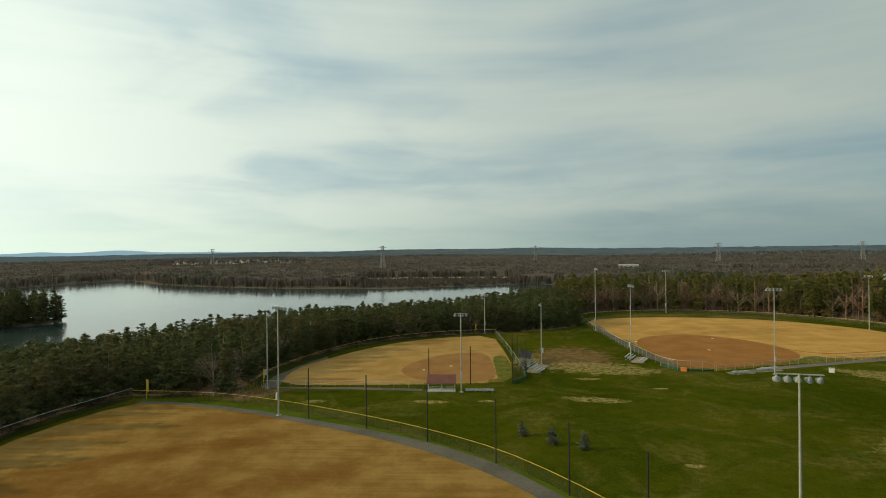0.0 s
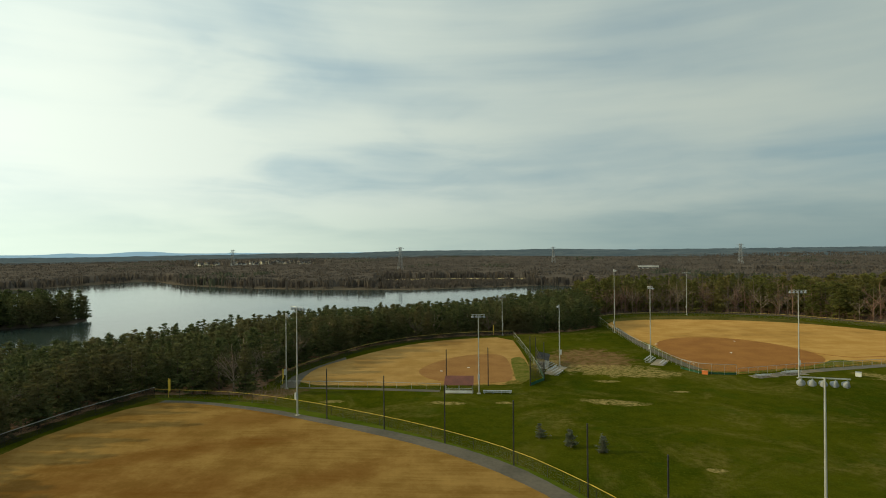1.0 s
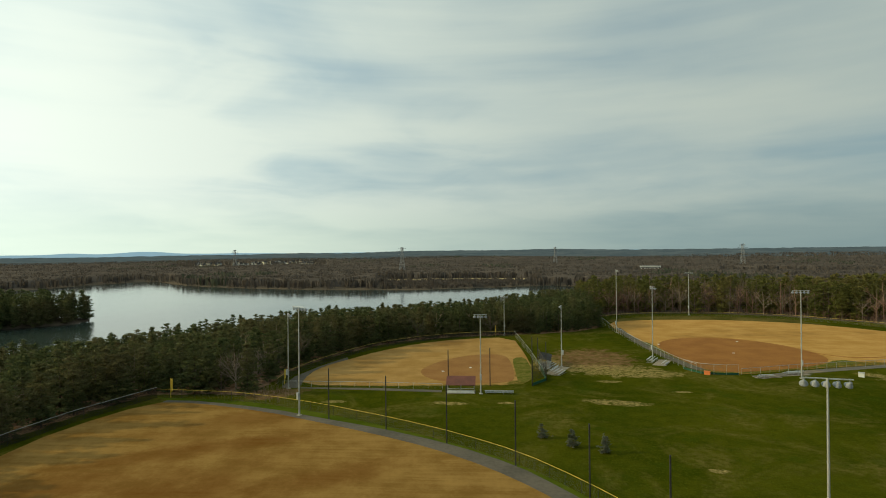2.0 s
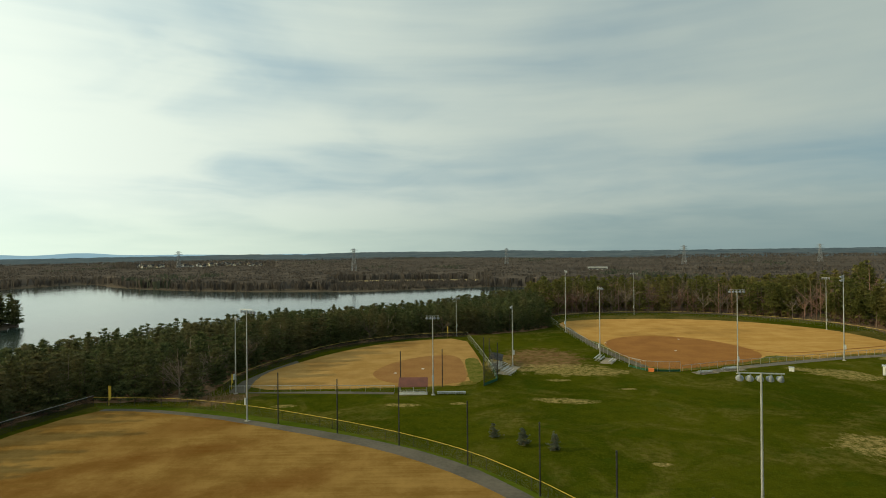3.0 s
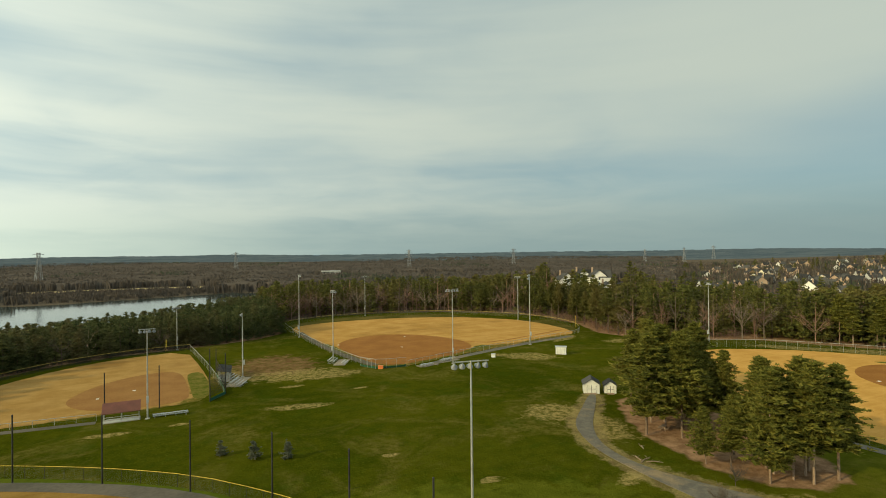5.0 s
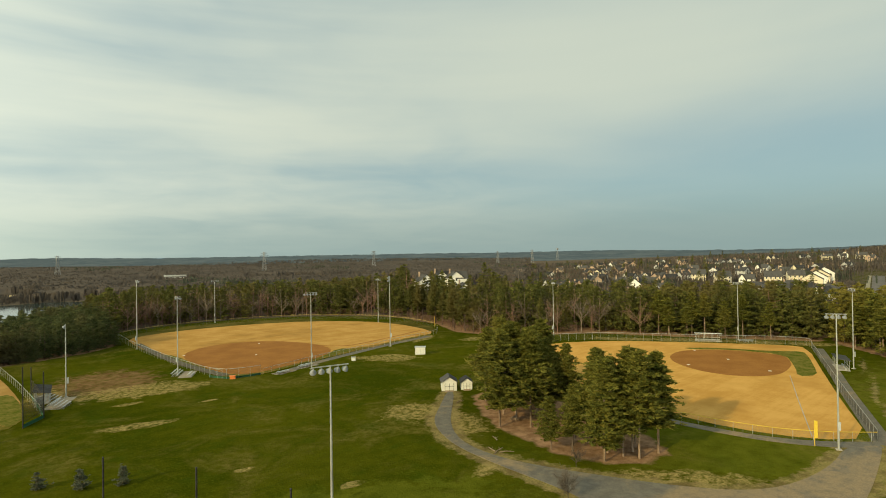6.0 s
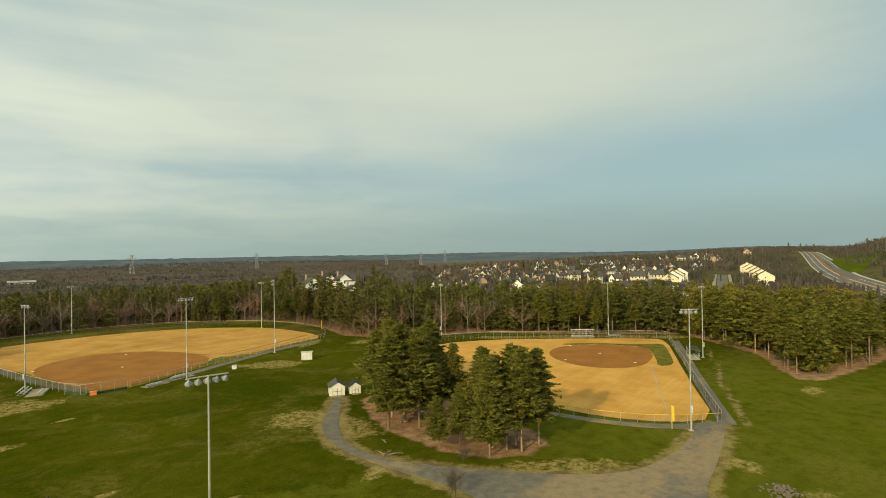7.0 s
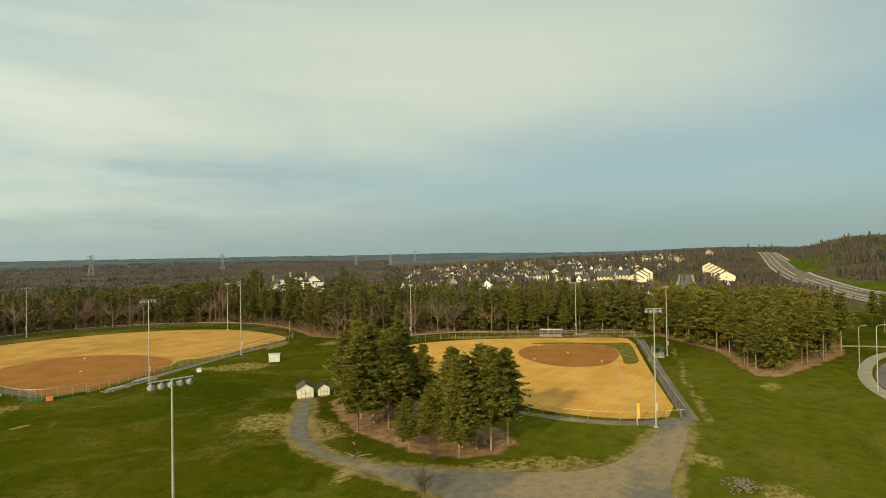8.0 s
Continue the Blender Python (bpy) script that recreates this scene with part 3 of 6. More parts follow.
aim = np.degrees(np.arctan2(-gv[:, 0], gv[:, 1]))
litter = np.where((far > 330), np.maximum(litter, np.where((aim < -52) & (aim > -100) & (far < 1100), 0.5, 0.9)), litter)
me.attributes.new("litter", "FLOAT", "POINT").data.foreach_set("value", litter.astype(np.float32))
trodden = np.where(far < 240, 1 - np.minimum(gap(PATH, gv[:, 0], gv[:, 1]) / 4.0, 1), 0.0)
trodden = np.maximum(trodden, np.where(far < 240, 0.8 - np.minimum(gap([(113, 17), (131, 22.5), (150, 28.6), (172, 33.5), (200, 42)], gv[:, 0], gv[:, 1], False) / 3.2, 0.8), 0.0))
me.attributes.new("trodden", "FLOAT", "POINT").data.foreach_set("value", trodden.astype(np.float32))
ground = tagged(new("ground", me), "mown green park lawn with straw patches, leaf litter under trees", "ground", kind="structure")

# water of the lake
lx, ly = [p[0] for p in LAKE], [p[1] for p in LAKE]
bm = bmesh.new()
bmesh.ops.create_grid(bm, x_segments=8, y_segments=8, size=0.5)
bmesh.ops.scale(bm, vec=(max(lx) - min(lx) + 60, max(ly) - min(ly) + 60, 1), verts=bm.verts)
bmesh.ops.translate(bm, vec=((max(lx) + min(lx)) / 2, (max(ly) + min(ly)) / 2, LAKE_Z), verts=bm.verts)
me = bpy.data.meshes.new("water")
bm.to_mesh(me), bm.free()
me.materials.append(WATER)
tagged(new("water", me), "calm pale grey lake reflecting a cloudy sky", "lake", kind="structure")


def sheet(name, outline, z, mat, label, category):
    """A thin slab of turf, clay or paving let into the ground."""
    bm = prism(outline, z - 0.15, z)
    me = bpy.data.meshes.new(name)
    bm.to_mesh(me), bm.free()
    me.materials.append(mat)
    return tagged(new(name, me), label, category, kind="structure")


def strip(line, width):
    """The outline of a band along a line; width: at its start and end."""
    left, right = [], []
    for n_, p in enumerate(line):
        a, b = Vector(line[max(n_ - 1, 0)]), Vector(line[min(n_ + 1, len(line) - 1)])
        s = Vector((-(b - a).y, (b - a).x)).normalized()
        w = (width[0] + (width[1] - width[0]) * n_ / (len(line) - 1)) / 2
        left.append(tuple(Vector(p) + s * w)), right.append(tuple(Vector(p) - s * w))
    return left + right[::-1]


def ribbon(name, line, width, z, mat, label, category, follow=False):
    """A paved band along a line, in short slabs that follow it."""
    o = strip(line, width)
    n_ = len(line)
    verts, faces = [], []
    for q in range(n_):
        for p in (o[q], o[2 * n_ - 1 - q]):
            h = ground_z(*p) if follow else 0.0
            verts += [(p[0], p[1], h + z), (p[0], p[1], h + z - 0.2)]
    for q in range(n_ - 1):
        a, b = 4 * q, 4 * q + 4
        faces += [(a, a + 2, b + 2, b), (a, b, b + 1, a + 1), (a + 2, a + 3, b + 3, b + 2)]
    ob = new(name, mesh_of(name, verts, faces, mat))
    return tagged(ob, label, category, kind="structure")


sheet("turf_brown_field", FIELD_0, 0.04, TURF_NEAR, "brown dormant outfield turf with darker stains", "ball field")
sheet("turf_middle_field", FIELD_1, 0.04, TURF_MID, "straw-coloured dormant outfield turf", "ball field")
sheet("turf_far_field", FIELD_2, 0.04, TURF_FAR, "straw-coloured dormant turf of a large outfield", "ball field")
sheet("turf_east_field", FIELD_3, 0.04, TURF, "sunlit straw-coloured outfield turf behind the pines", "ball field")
sheet("infield_middle", INFIELD_1, 0.08, CLAY_PALE, "reddish-brown clay infield", "infield")
sheet("infield_far", INFIELD_2, 0.08, CLAY, "reddish-brown clay infield of the large field", "infield")
sheet("infield_east", INFIELD_3, 0.08, CLAY, "brown clay infield, oval", "infield")
sheet("grass_middle", smooth([(7.5, 166.3), (11.0, 168.3), (11.8, 153.0), (10.5, 136.7), (7.3, 136.2), (7.3, 145.3), (7.1, 158.7)], True, 1), 0.06, THIN_GRASS, "green grass edge of the middle infield", "grass")
sheet("grass_far", smooth([(51.5, 200.2), (55.4, 194.4), (54.0, 171.1), (55.9, 150.8), (62.3, 147.8), (75.5, 151.7), (88.7, 157.0), (99.8, 168.0), (104.2, 161.7), (82.6, 154.4), (66.4, 147.4), (56.4, 147.5), (53.5, 158.5), (52.1, 178.9)], True, 1), 0.06, THIN_GRASS, "green grass fringe round the large infield", "grass")
sheet("grass_east", smooth([(180.1, 85.7), (187.9, 77.2), (193.7, 61.3), (199.6, 55.9), (188.6, 51.3), (174.7, 46.3), (163.8, 42.8), (158.9, 45.9), (170.8, 49.7), (189.7, 57.9), (186.9, 73.3), (179.6, 81.3)], True, 1), 0.06, THIN_GRASS, "green grass fringe round the east infield", "grass")
APRON = plain("worn_apron_grass", (0.050, 0.050, 0.010), (0.115, 0.092, 0.028), 0.08, 0.7, 0.95, depth=0.04, spec=0.0)
sheet("turf_apron", [(105 + (a - 105) * 0.994, 215 + (b - 215) * 0.994) for a, b in F2_FENCE] + [(143, 171), (100, 200), (54, 250)], 0.025, APRON, "worn olive grass between turf and outfield fence", "grass")
ribbon("trim_worn_track", smooth([(95.2, 183.6), (102.9, 170.1), (111.2, 170.3), (128, 175), (148, 181.5)], False, 2), (0.5, 0.9), 0.09, CLAY, "dark worn clay track along the far foul line", "worn track")
ribbon("trim_foul_line", [(158.5, 47.4), (134, 38.6), (109.6, 29.6)], (0.14, 0.14), 0.10, CONCRETE, "faded white foul line across the turf", "foul line")
sheet("grass_track_edge", F0_OUT + F0_FENCE[::-1], 0.035, VERGE, "fresh green grass strip between track and fence", "grass")
sheet("warning_track", F0_OUT + F0_IN[::-1], 0.06, TRACK, "grey gravel warning track round the brown outfield", "path")
sheet("warning_track_middle", [(-49.0, 130.0), (-49.5, 139.6), (-47.0, 152.0), (-42.4, 166.0), (-41.1, 162.5), (-45.3, 153.0), (-46.7, 143.4), (-44.9, 131.0), (-45.1, 128.7), (-26.8, 128.9), (-10.5, 127.5), (-10.5, 125.6), (-26.8, 126.8), (-48.4, 128.1)], 0.03, TRACK, "grey gravel track along the outfield edge", "path")
sheet("path", PATH, 0.05, ASPHALT, "worn grey asphalt footpath that widens to a gravel apron", "path")
ribbon("path_outfield", smooth([(100.9, 62), (101.4, 50), (101.8, 41), (103.6, 33), (107.4, 26.4), (112.6, 21.2)]), (2.0, 3.0), 0.04, ASPHALT, "grey gravel strip outside the yellow-capped fence", "path")
ribbon("path_side", smooth([(113, 20.2), (131, 26.8), (153, 34.8), (179, 43.6), (208, 54)]), (3.0, 2.6), 0.045, ASPHALT, "narrow grey path beside the field fence", "path")
ribbon("path_foul_line", smooth([(52.6, 231.1), (51.5, 202.1), (52.1, 178.9), (54.1, 160.5), (56.0, 151.8)]), (2.2, 2.8), 0.10, TRACK, "grey gravel strip inside the foul line fence", "path")
ribbon("path_far", smooth([(66.4, 143.2), (80.6, 150.0), (99.1, 156.1), (118, 162), (140, 166.5)]), (3.0, 3.0), 0.03, ASPHALT, "grey path along the foul line fence", "path")

# ---- fences ----
def tube(line, r, sides=5):
    """One mesh of a bent tube along 3D points."""
    verts, faces = [], []
    pts = [Vector(p) for p in line]
    for q, p in enumerate(pts):
        t = (pts[min(q + 1, len(pts) - 1)] - pts[max(q - 1, 0)]).normalized()
        s = t.cross(Vector((0, 0, 1)))
        s = s.normalized() if s.length > 1e-4 else Vector((1, 0, 0))
        u = s.cross(t)
        for c in range(sides):
            a = 2 * math.pi * c / sides
            verts.append(p + r * (math.cos(a) * s + math.sin(a) * u))
        if q:
            b0, b1 = (q - 1) * sides, q * sides
            faces += [(b0 + c, b0 + (c + 1) % sides, b1 + (c + 1) % sides, b1 + c) for c in range(sides)]
    return verts, faces


def fence(line, height, cap, link, label, post_mat=None, step=3.0, cap_r=0.055, group="ball field fences", screen=None):
    ob = thing("chain_link_fence", label=label, category="fence", group=group)
    pts = spaced([(x, y) for x, y in line], step)
    pts = [(p.x, p.y, ground_z(p.x, p.y)) for p in pts]
    bm = rod((0, 0, 0), (0, 0, height), 0.032, None, 6)
    me = bpy.data.meshes.new("post")
    bm.to_mesh(me), bm.free()
    me.materials.append(post_mat or STEEL)
    for p in pts:
        part("post", me, None, ob).location = p
    v, f = tube([(x, y, z + height) for x, y, z in pts], cap_r)
    part("top_rail", mesh_of("top_rail", v, f, cap, True), None, ob)
    v, f, uv, run = [], [], [], 0.0
    for q, (x, y, z) in enumerate(pts):
        if q:
            run += math.hypot(x - pts[q - 1][0], y - pts[q - 1][1])
            f.append((2 * q - 2, 2 * q, 2 * q + 1, 2 * q - 1))
        v += [(x, y, z + 0.03), (x, y, z + height - 0.03)]
        uv += [(run, 0.0), (run, height)]
    me = mesh_of("wire_mesh", v, f, link)
    layer = me.uv_layers.new(name="UVMap")
    for lp in me.loops:
        layer.data[lp.index].uv = uv[lp.vertex_index]
    part("wire_mesh", me, None, ob)
    if screen is not None:
        me2 = me.copy()
        me2.materials.clear()
        me2.materials.append(screen)
        for n_, vert in enumerate(me2.vertices):
            if n_ % 2:
                vert.co.z = pts[n_ // 2][2] + 0.55
        part("windscreen", me2, None, ob, "green fabric windscreen")
    return ob


fence(F0_FENCE, 1.9, YELLOW, LINK, "chain-link outfield fence with yellow top cap along the gravel track", BLACK, cap_r=0.04)
fence(F0_SIDE, 2.3, STEEL, LINK_BLACK, "dark chain-link fence beside the woods", BLACK)
fence(F1_ARC, 1.9, YELLOW_DULL, LINK_DARK, "curved chain-link outfield fence with faded yellow cap before the pine woods", BLACK)
fence([(10.1, 208.6), (12.6, 173.0), (13.6, 151.0), (14.0, 140.5)], 1.9, STEEL, LINK, "grey chain-link foul line fence")
fence([(-48.8, 129.6), (-26.8, 129.4), (-10.5, 128.3)], 1.3, STEEL, LINK, "low grey chain-link fence in front of the bench area", step=3.5)
fence(F2_FENCE, 2.0, YELLOW_DULL, LINK, "long curved chain-link outfield fence with faded yellow cap", BLACK)
fence([(50.3, 253.3), (49.0, 227.8), (49.4, 200.1), (50.2, 178.8), (51.9, 158.5), (53.7, 148.7)], 2.2, STEEL, LINK, "grey chain-link foul line fence of the large field")
fence([(63.7, 146.0), (82.6, 152.9), (106.0, 159.0), (123, 164), (146, 169.4), (152, 175)], 1.6, STEEL, LINK, "grey chain-link fence along the far foul line")
fence([(51.8, 152.7), (54.1, 147.5), (58.6, 145.8), (63.7, 146.0)], 2.6, STEEL, LINK, "low backstop fence behind the large infield", screen=GREEN)
fence([(102.5, 58), (103.0, 50), (103.3, 41), (105.4, 33), (109.2, 26.8), (114.4, 21.6)], 1.6, YELLOW, LINK, "chain-link fence with bright yellow cap at the sunny outfield")
fence([(114.4, 21.6), (140, 31.2), (161, 38.9), (179.5, 45.6), (208.4, 56)], 2.0, STEEL, LINK_DARK, "grey chain-link fence beside the path and benches")
fence([(160, 126), (178, 113.5), (188, 98.5), (198, 82), (208.5, 68), (212, 58.5), (208.4, 56)], 2.6, STEEL, LINK, "grey chain-link fence in front of the tall pines")

# ---- floodlights ----
def spun(profile, sides=14):
    """A turned shape from (radius, height) pairs."""
    verts, faces = [], []
    for r, z in profile:
        verts += [(r * math.cos(2 * math.pi * c / sides), r * math.sin(2 * math.pi * c / sides), z) for c in range(sides)]
    for q in range(len(profile) - 1):
        a, b = q * sides, (q + 1) * sides
        faces += [(a + c, a + (c + 1) % sides, b + (c + 1) % sides, b + c) for c in range(sides)]
    return verts, faces


def floodlight(at, turn, height, lamps, tiers=1, label="tall galvanised floodlight pole with a row of white lamps"):
    """A tapered pole with a cross arm of domed lamps that face the thing's own +y."""
    z0 = ground_z(*at)
    ob = thing("floodlight_pole", (*at, z0), turn, label, "floodlight", "field floodlights")
    part("pole", rod((0, 0, 0), (0, 0, height), 0.17, 0.08, 12), STEEL, ob)
    part("base_plate", box((0.8, 0.8, 0.12), bevel=0.02), CONCRETE, ob)
    part("control_box", box((0.42, 0.34, 1.3), (0, -0.36, 3.2), 0.03), ALU, ob)
    half = 0.5 * 0.84 * (lamps - 1) + 0.25
    for tier in range(tiers):
        h = height - 0.12 - 1.05 * tier
        arm = part("cross_arm", box((2 * half, 0.11, 0.11), (0, 0.1, h), 0.02), STEEL, ob)
        for q in range(lamps):
            x = (q - (lamps - 1) / 2) * 0.84
            v, f = spun([(0.0, 0.30), (0.11, 0.29), (0.15, 0.20), (0.21, 0.10), (0.29, -0.02), (0.35, -0.12), (0.35, -0.15), (0.31, -0.12)])
            bm = bmesh.new()
            me = mesh_of("tmp", v, f, None)
            bm.from_mesh(me)
            bpy.data.meshes.remove(me)
            bmesh.ops.remove_doubles(bm, verts=bm.verts, dist=1e-4)
            for fc in bm.faces:
                fc.smooth = True
            m = Matrix.Translation((x, 0.30, h - 0.40)) @ Euler((radians(38), radians(7 * (q - (lamps - 1) / 2)), 0)).to_matrix().to_4x4()
            bm.transform(m)
            lamp = part("lamp", bm, LAMP, ob, "white domed lamp housing")
            bm = bmesh.new()
            bmesh.ops.create_circle(bm, cap_ends=True, segments=14, radius=0.31)
            bm.transform(m @ Matrix.Translation((0, 0, -0.09)))
            part("lens", bm, LENS, lamp, "clear glass lens")
            part("hanger", rod((x, 0.14, h), (x, 0.20, h - 0.16), 0.03, None, 6), STEEL, lamp)
    return ob


def build_lens(n):
    return surface(n, rgb(0.30, 0.32, 0.33), 0.15, 0.3, spec=0.6)


LENS = material("lamp_glass", build_lens)
POLES = [(-36.9, 106.7, -30, 21.3, 5), (-46.7, 127.6, -60, 17.6, 4), (-1.6, 124.7, 0, 17.7, 4), (20.2, 154.9, 80, 16.8, 3), (6.3, 210.8, 160, 14.8, 4), (49.4, 218.3, -80, 24.2, 3),
         (47.2, 164.1, -60, 21.2, 3), (96.7, 276.5, 185, 20.7, 5), (76.5, 142.7, -10, 21.6, 5), (152.2, 218.3, 120, 20.6, 4), (169.3, 128.9, -120, 20.9, 3),
         (209.2, 78.6, 120, 20.4, 4), (179.3, 38.6, 60, 21.3, 3), (105.6, 24.9, -60, 21.6, 4)]
for x, y, turn, h, lamps in POLES:
    floodlight((x, y), turn, h, lamps)
floodlight((115.2, 158.1), 40, 24.4, 4, 2, "tall galvanised floodlight pole with two rows of white lamps")
floodlight((28.5, 49.3), -12, 21.0, 5, 1, "nearby tall galvanised floodlight pole with five white lamps over the lawn")

# ---- black net posts along the near outfield ----
bm = join(rod((0, 0, 0), (0, 0, 9.6), 0.11, 0.10, 10), rod((0, 0, 9.6), (0, 0, 9.68), 0.13, 0.05, 10), box((0.34, 0.34, 0.05)))
me = bpy.data.meshes.new("net_post")
bm.to_mesh(me), bm.free()
me.materials.append(BLACK)
for x, y in [(-30.4, 104.6), (-18.3, 98.9), (-6.9, 92.3), (4.0, 83.4), (12.9, 72.7), (19.6, 62.1), (24.5, 50.1)]:
    ob = new("net_post", me)
    ob.location = (x, y, 0)
    tagged(ob, "slim tall black steel net post beside the gravel track", "post", "black net posts")

# yellow foul poles
def foul_pole(at, h, wing, turn):
    ob = thing("foul_pole", (*at, ground_z(*at)), turn, "bright yellow foul pole with a mesh wing at the fence", "foul pole", "foul poles")
    part("pole", rod((0, 0, 0), (0, 0, h), 0.07, None, 8), YELLOW, ob)
    part("wing", box((wing, 0.05, h - 1.4), (wing / 2 + 0.06, 0, 1.3), 0.01), YELLOW, ob)


for at, h, wing, turn in [((-70.2, 118.6), 4.2, 0.35, 30), ((104.9, 28.0), 4.2, 0.38, -60), ((159.5, 186), 4.6, 0.12, 0), ((2.9, 208.0), 4.2, 0.1, 0), ((-49.2, 131.9), 3.6, 0.3, 60)]:
    foul_pole(at, h, wing, turn)

# ---- backstop of the middle field ----
stop = thing("backstop", label="tall black backstop posts with netting and green padding", category="backstop")
tall = [(-9.2, 129.4, 9.0), (0.5, 132.1, 9.0), (10.4, 132.4, 11.6), (14.2, 137.9, 9.4), (14.2, 160.6, 7.0)]
for x, y, h in tall:
    part("post", rod((x, y, 0), (x, y, h), 0.12, 0.10, 8), BLACK, stop)
for (x0, y0, h0), (x1, y1, h1) in zip(tall[2:], tall[3:]):
    part("padding", mesh_of("padding", [(x0, y0, 0.02), (x1, y1, 0.02), (x1, y1, 0.7), (x0, y0, 0.7), (x0 + 0.1, y0 + 0.1, 0.02), (x1 + 0.1, y1 + 0.1, 0.02), (x1 + 0.1, y1 + 0.1, 0.7), (x0 + 0.1, y0 + 0.1, 0.7)],
                            [(0, 1, 2, 3), (5, 4, 7, 6), (3, 2, 6, 7), (0, 3, 7, 4), (1, 5, 6, 2)], GREEN), None, stop, "green padded panel")
    me = mesh_of("netting", [(x0, y0, 1.1), (x1, y1, 1.1), (x1, y1, 4.6), (x0, y0, 4.6)], [(0, 1, 2, 3)], LINK_DARK)
    layer = me.uv_layers.new(name="UVMap")
    for lp, u in zip(me.loops, ((0, 0), (9, 0), (9, 4), (0, 4))):
        layer.data[lp.index].uv = u
    part("netting", me, None, stop)

# ---- dugouts, bleachers and small buildings ----
def dugout(at, turn, length, roof_mat, label, height=2.7, rise=1.2, depth=2.6):
    ob = thing("dugout", (*at, 0), turn, label, "dugout", "field dugouts")
    part("floor_slab", box((length + 0.4, depth + 0.4, 0.1)), CONCRETE, ob)
    n_ = max(3, int(length / 2.4) + 1)
    for q in range(n_):
        x = -length / 2 + q * length / (n_ - 1)
        part("post", rod((x, -depth / 2, 0.1), (x, -depth / 2, height), 0.05), STEEL, ob)
        part("post", rod((x, depth / 2, 0.1), (x, depth / 2, height + rise), 0.05), STEEL, ob)
    slope = math.degrees(math.atan2(rise, depth))
    part("roof", box((length + 0.6, math.hypot(depth, rise) + 0.8, 0.12), (0, 0, height + rise / 2), 0.02, (slope, 0, 0)), roof_mat, ob)
    bench = part("bench", box((length - 0.6, 0.4, 0.06), (0, -depth / 4, 0.52), 0.01), ALU, ob)
    for q in range(3):
        part("leg", box((0.08, 0.36, 0.42), ((q - 1) * (length / 2 - 0.7), -depth / 4, 0.1)), STEEL, bench)
    part("front_rail", box((length, 0.06, 0.08), (0, -depth / 2, 1.05), 0.01), WHITE, ob)
    part("kick_board", box((length, 0.05, 0.35), (0, -depth / 2, 0.12), 0.01), WHITE, ob)
    return ob


def bleacher(at, turn, length, rows, label):
    ob = thing("bleacher", (*at, 0), turn, label, "bleacher", "spectator bleachers")
    for q in range(rows):
        part("seat_plank", box((length, 0.26, 0.05), (0, 0.66 * q, 0.42 + 0.28 * q), 0.01), ALU, ob)
        part("foot_plank", box((length, 0.20, 0.04), (0, 0.66 * q + 0.34, 0.20 + 0.28 * q), 0.01), STEEL, ob)
    for q in range(4):
        x = (q - 1.5) * length / 3.4
        part("frame", join(box((0.06, 0.66 * rows, 0.06), (x, 0.33 * (rows - 1), 0.0)), box((0.06, 0.06, 0.42 + 0.28 * (rows - 1)), (x, 0.66 * (rows - 1), 0.0)), box((0.06, 0.06, 0.42), (x, 0, 0))), STEEL, ob)
    return ob


dugout((-6.1, 126.0), 0, 6.0, RED_ROOF, "open dugout with a sloping dull red roof behind the middle field", 2.0, 1.1, 2.2)
bleacher((2.5, 125.4), 180, 6.4, 2, "low aluminium bleacher beside the red-roofed dugout")
bleacher((17.8, 151.5), 65, 7.5, 5, "stepped aluminium bleacher beside the backstop")
bleacher((19.1, 145.5), 65, 5.0, 4, "stepped aluminium bleacher on the bare ground")
dugout((15.9, 156.3), 82, 9.0, SHINGLE, "dark-roofed open dugout beside the foul line", 2.2, 0.5)
for at, turn, length, rows, text in [((47.6, 163.3), 62, 7, 3, "aluminium bleacher on a concrete pad beside the large field"), ((49.6, 159.0), 62, 5, 2, "small aluminium bleacher on a concrete pad"),
                                     ((68.5, 144.2), 190, 4.2, 2, "aluminium bleacher on concrete near the backstop"), ((76.8, 147.9), 195, 5, 3, "aluminium bleacher on concrete beside the floodlight")]:
    bleacher(at, turn, length, rows, text)
dugout((200.4, 85.4), 121, 8.0, WHITE, "open dugout with a flat white roof before the pines", 2.5, 0.2)
dugout((178.5, 41.2), 20, 8.0, SHINGLE, "dark open dugout with a white rail beside the path", 2.6, 0.4)
bleacher((207.0, 75.4), 120, 4.6, 3, "white aluminium bleacher before the pines")
PAD = plain("worn_concrete_pad", (0.20, 0.165, 0.115), (0.30, 0.255, 0.185), 0.5, 5.0, 0.9)
for x, y, sx, sy, turn in [(48.8, 160.9, 3.4, 9, -28), (69.0, 144.4, 6.5, 2.6, 10), (77.2, 147.2, 7.5, 2.8, 12), (18.4, 149.6, 3.4, 11, -25)]:
    pad = [tuple((Matrix.Rotation(radians(turn), 2) @ Vector(c)) + Vector((x, y))) for c in ((-sx / 2, -sy / 2), (sx / 2, -sy / 2), (sx / 2, sy / 2), (-sx / 2, sy / 2))]
    sheet("pavement", pad, 0.02, PAD, "pale worn concrete pad under the bleachers", "pavement")


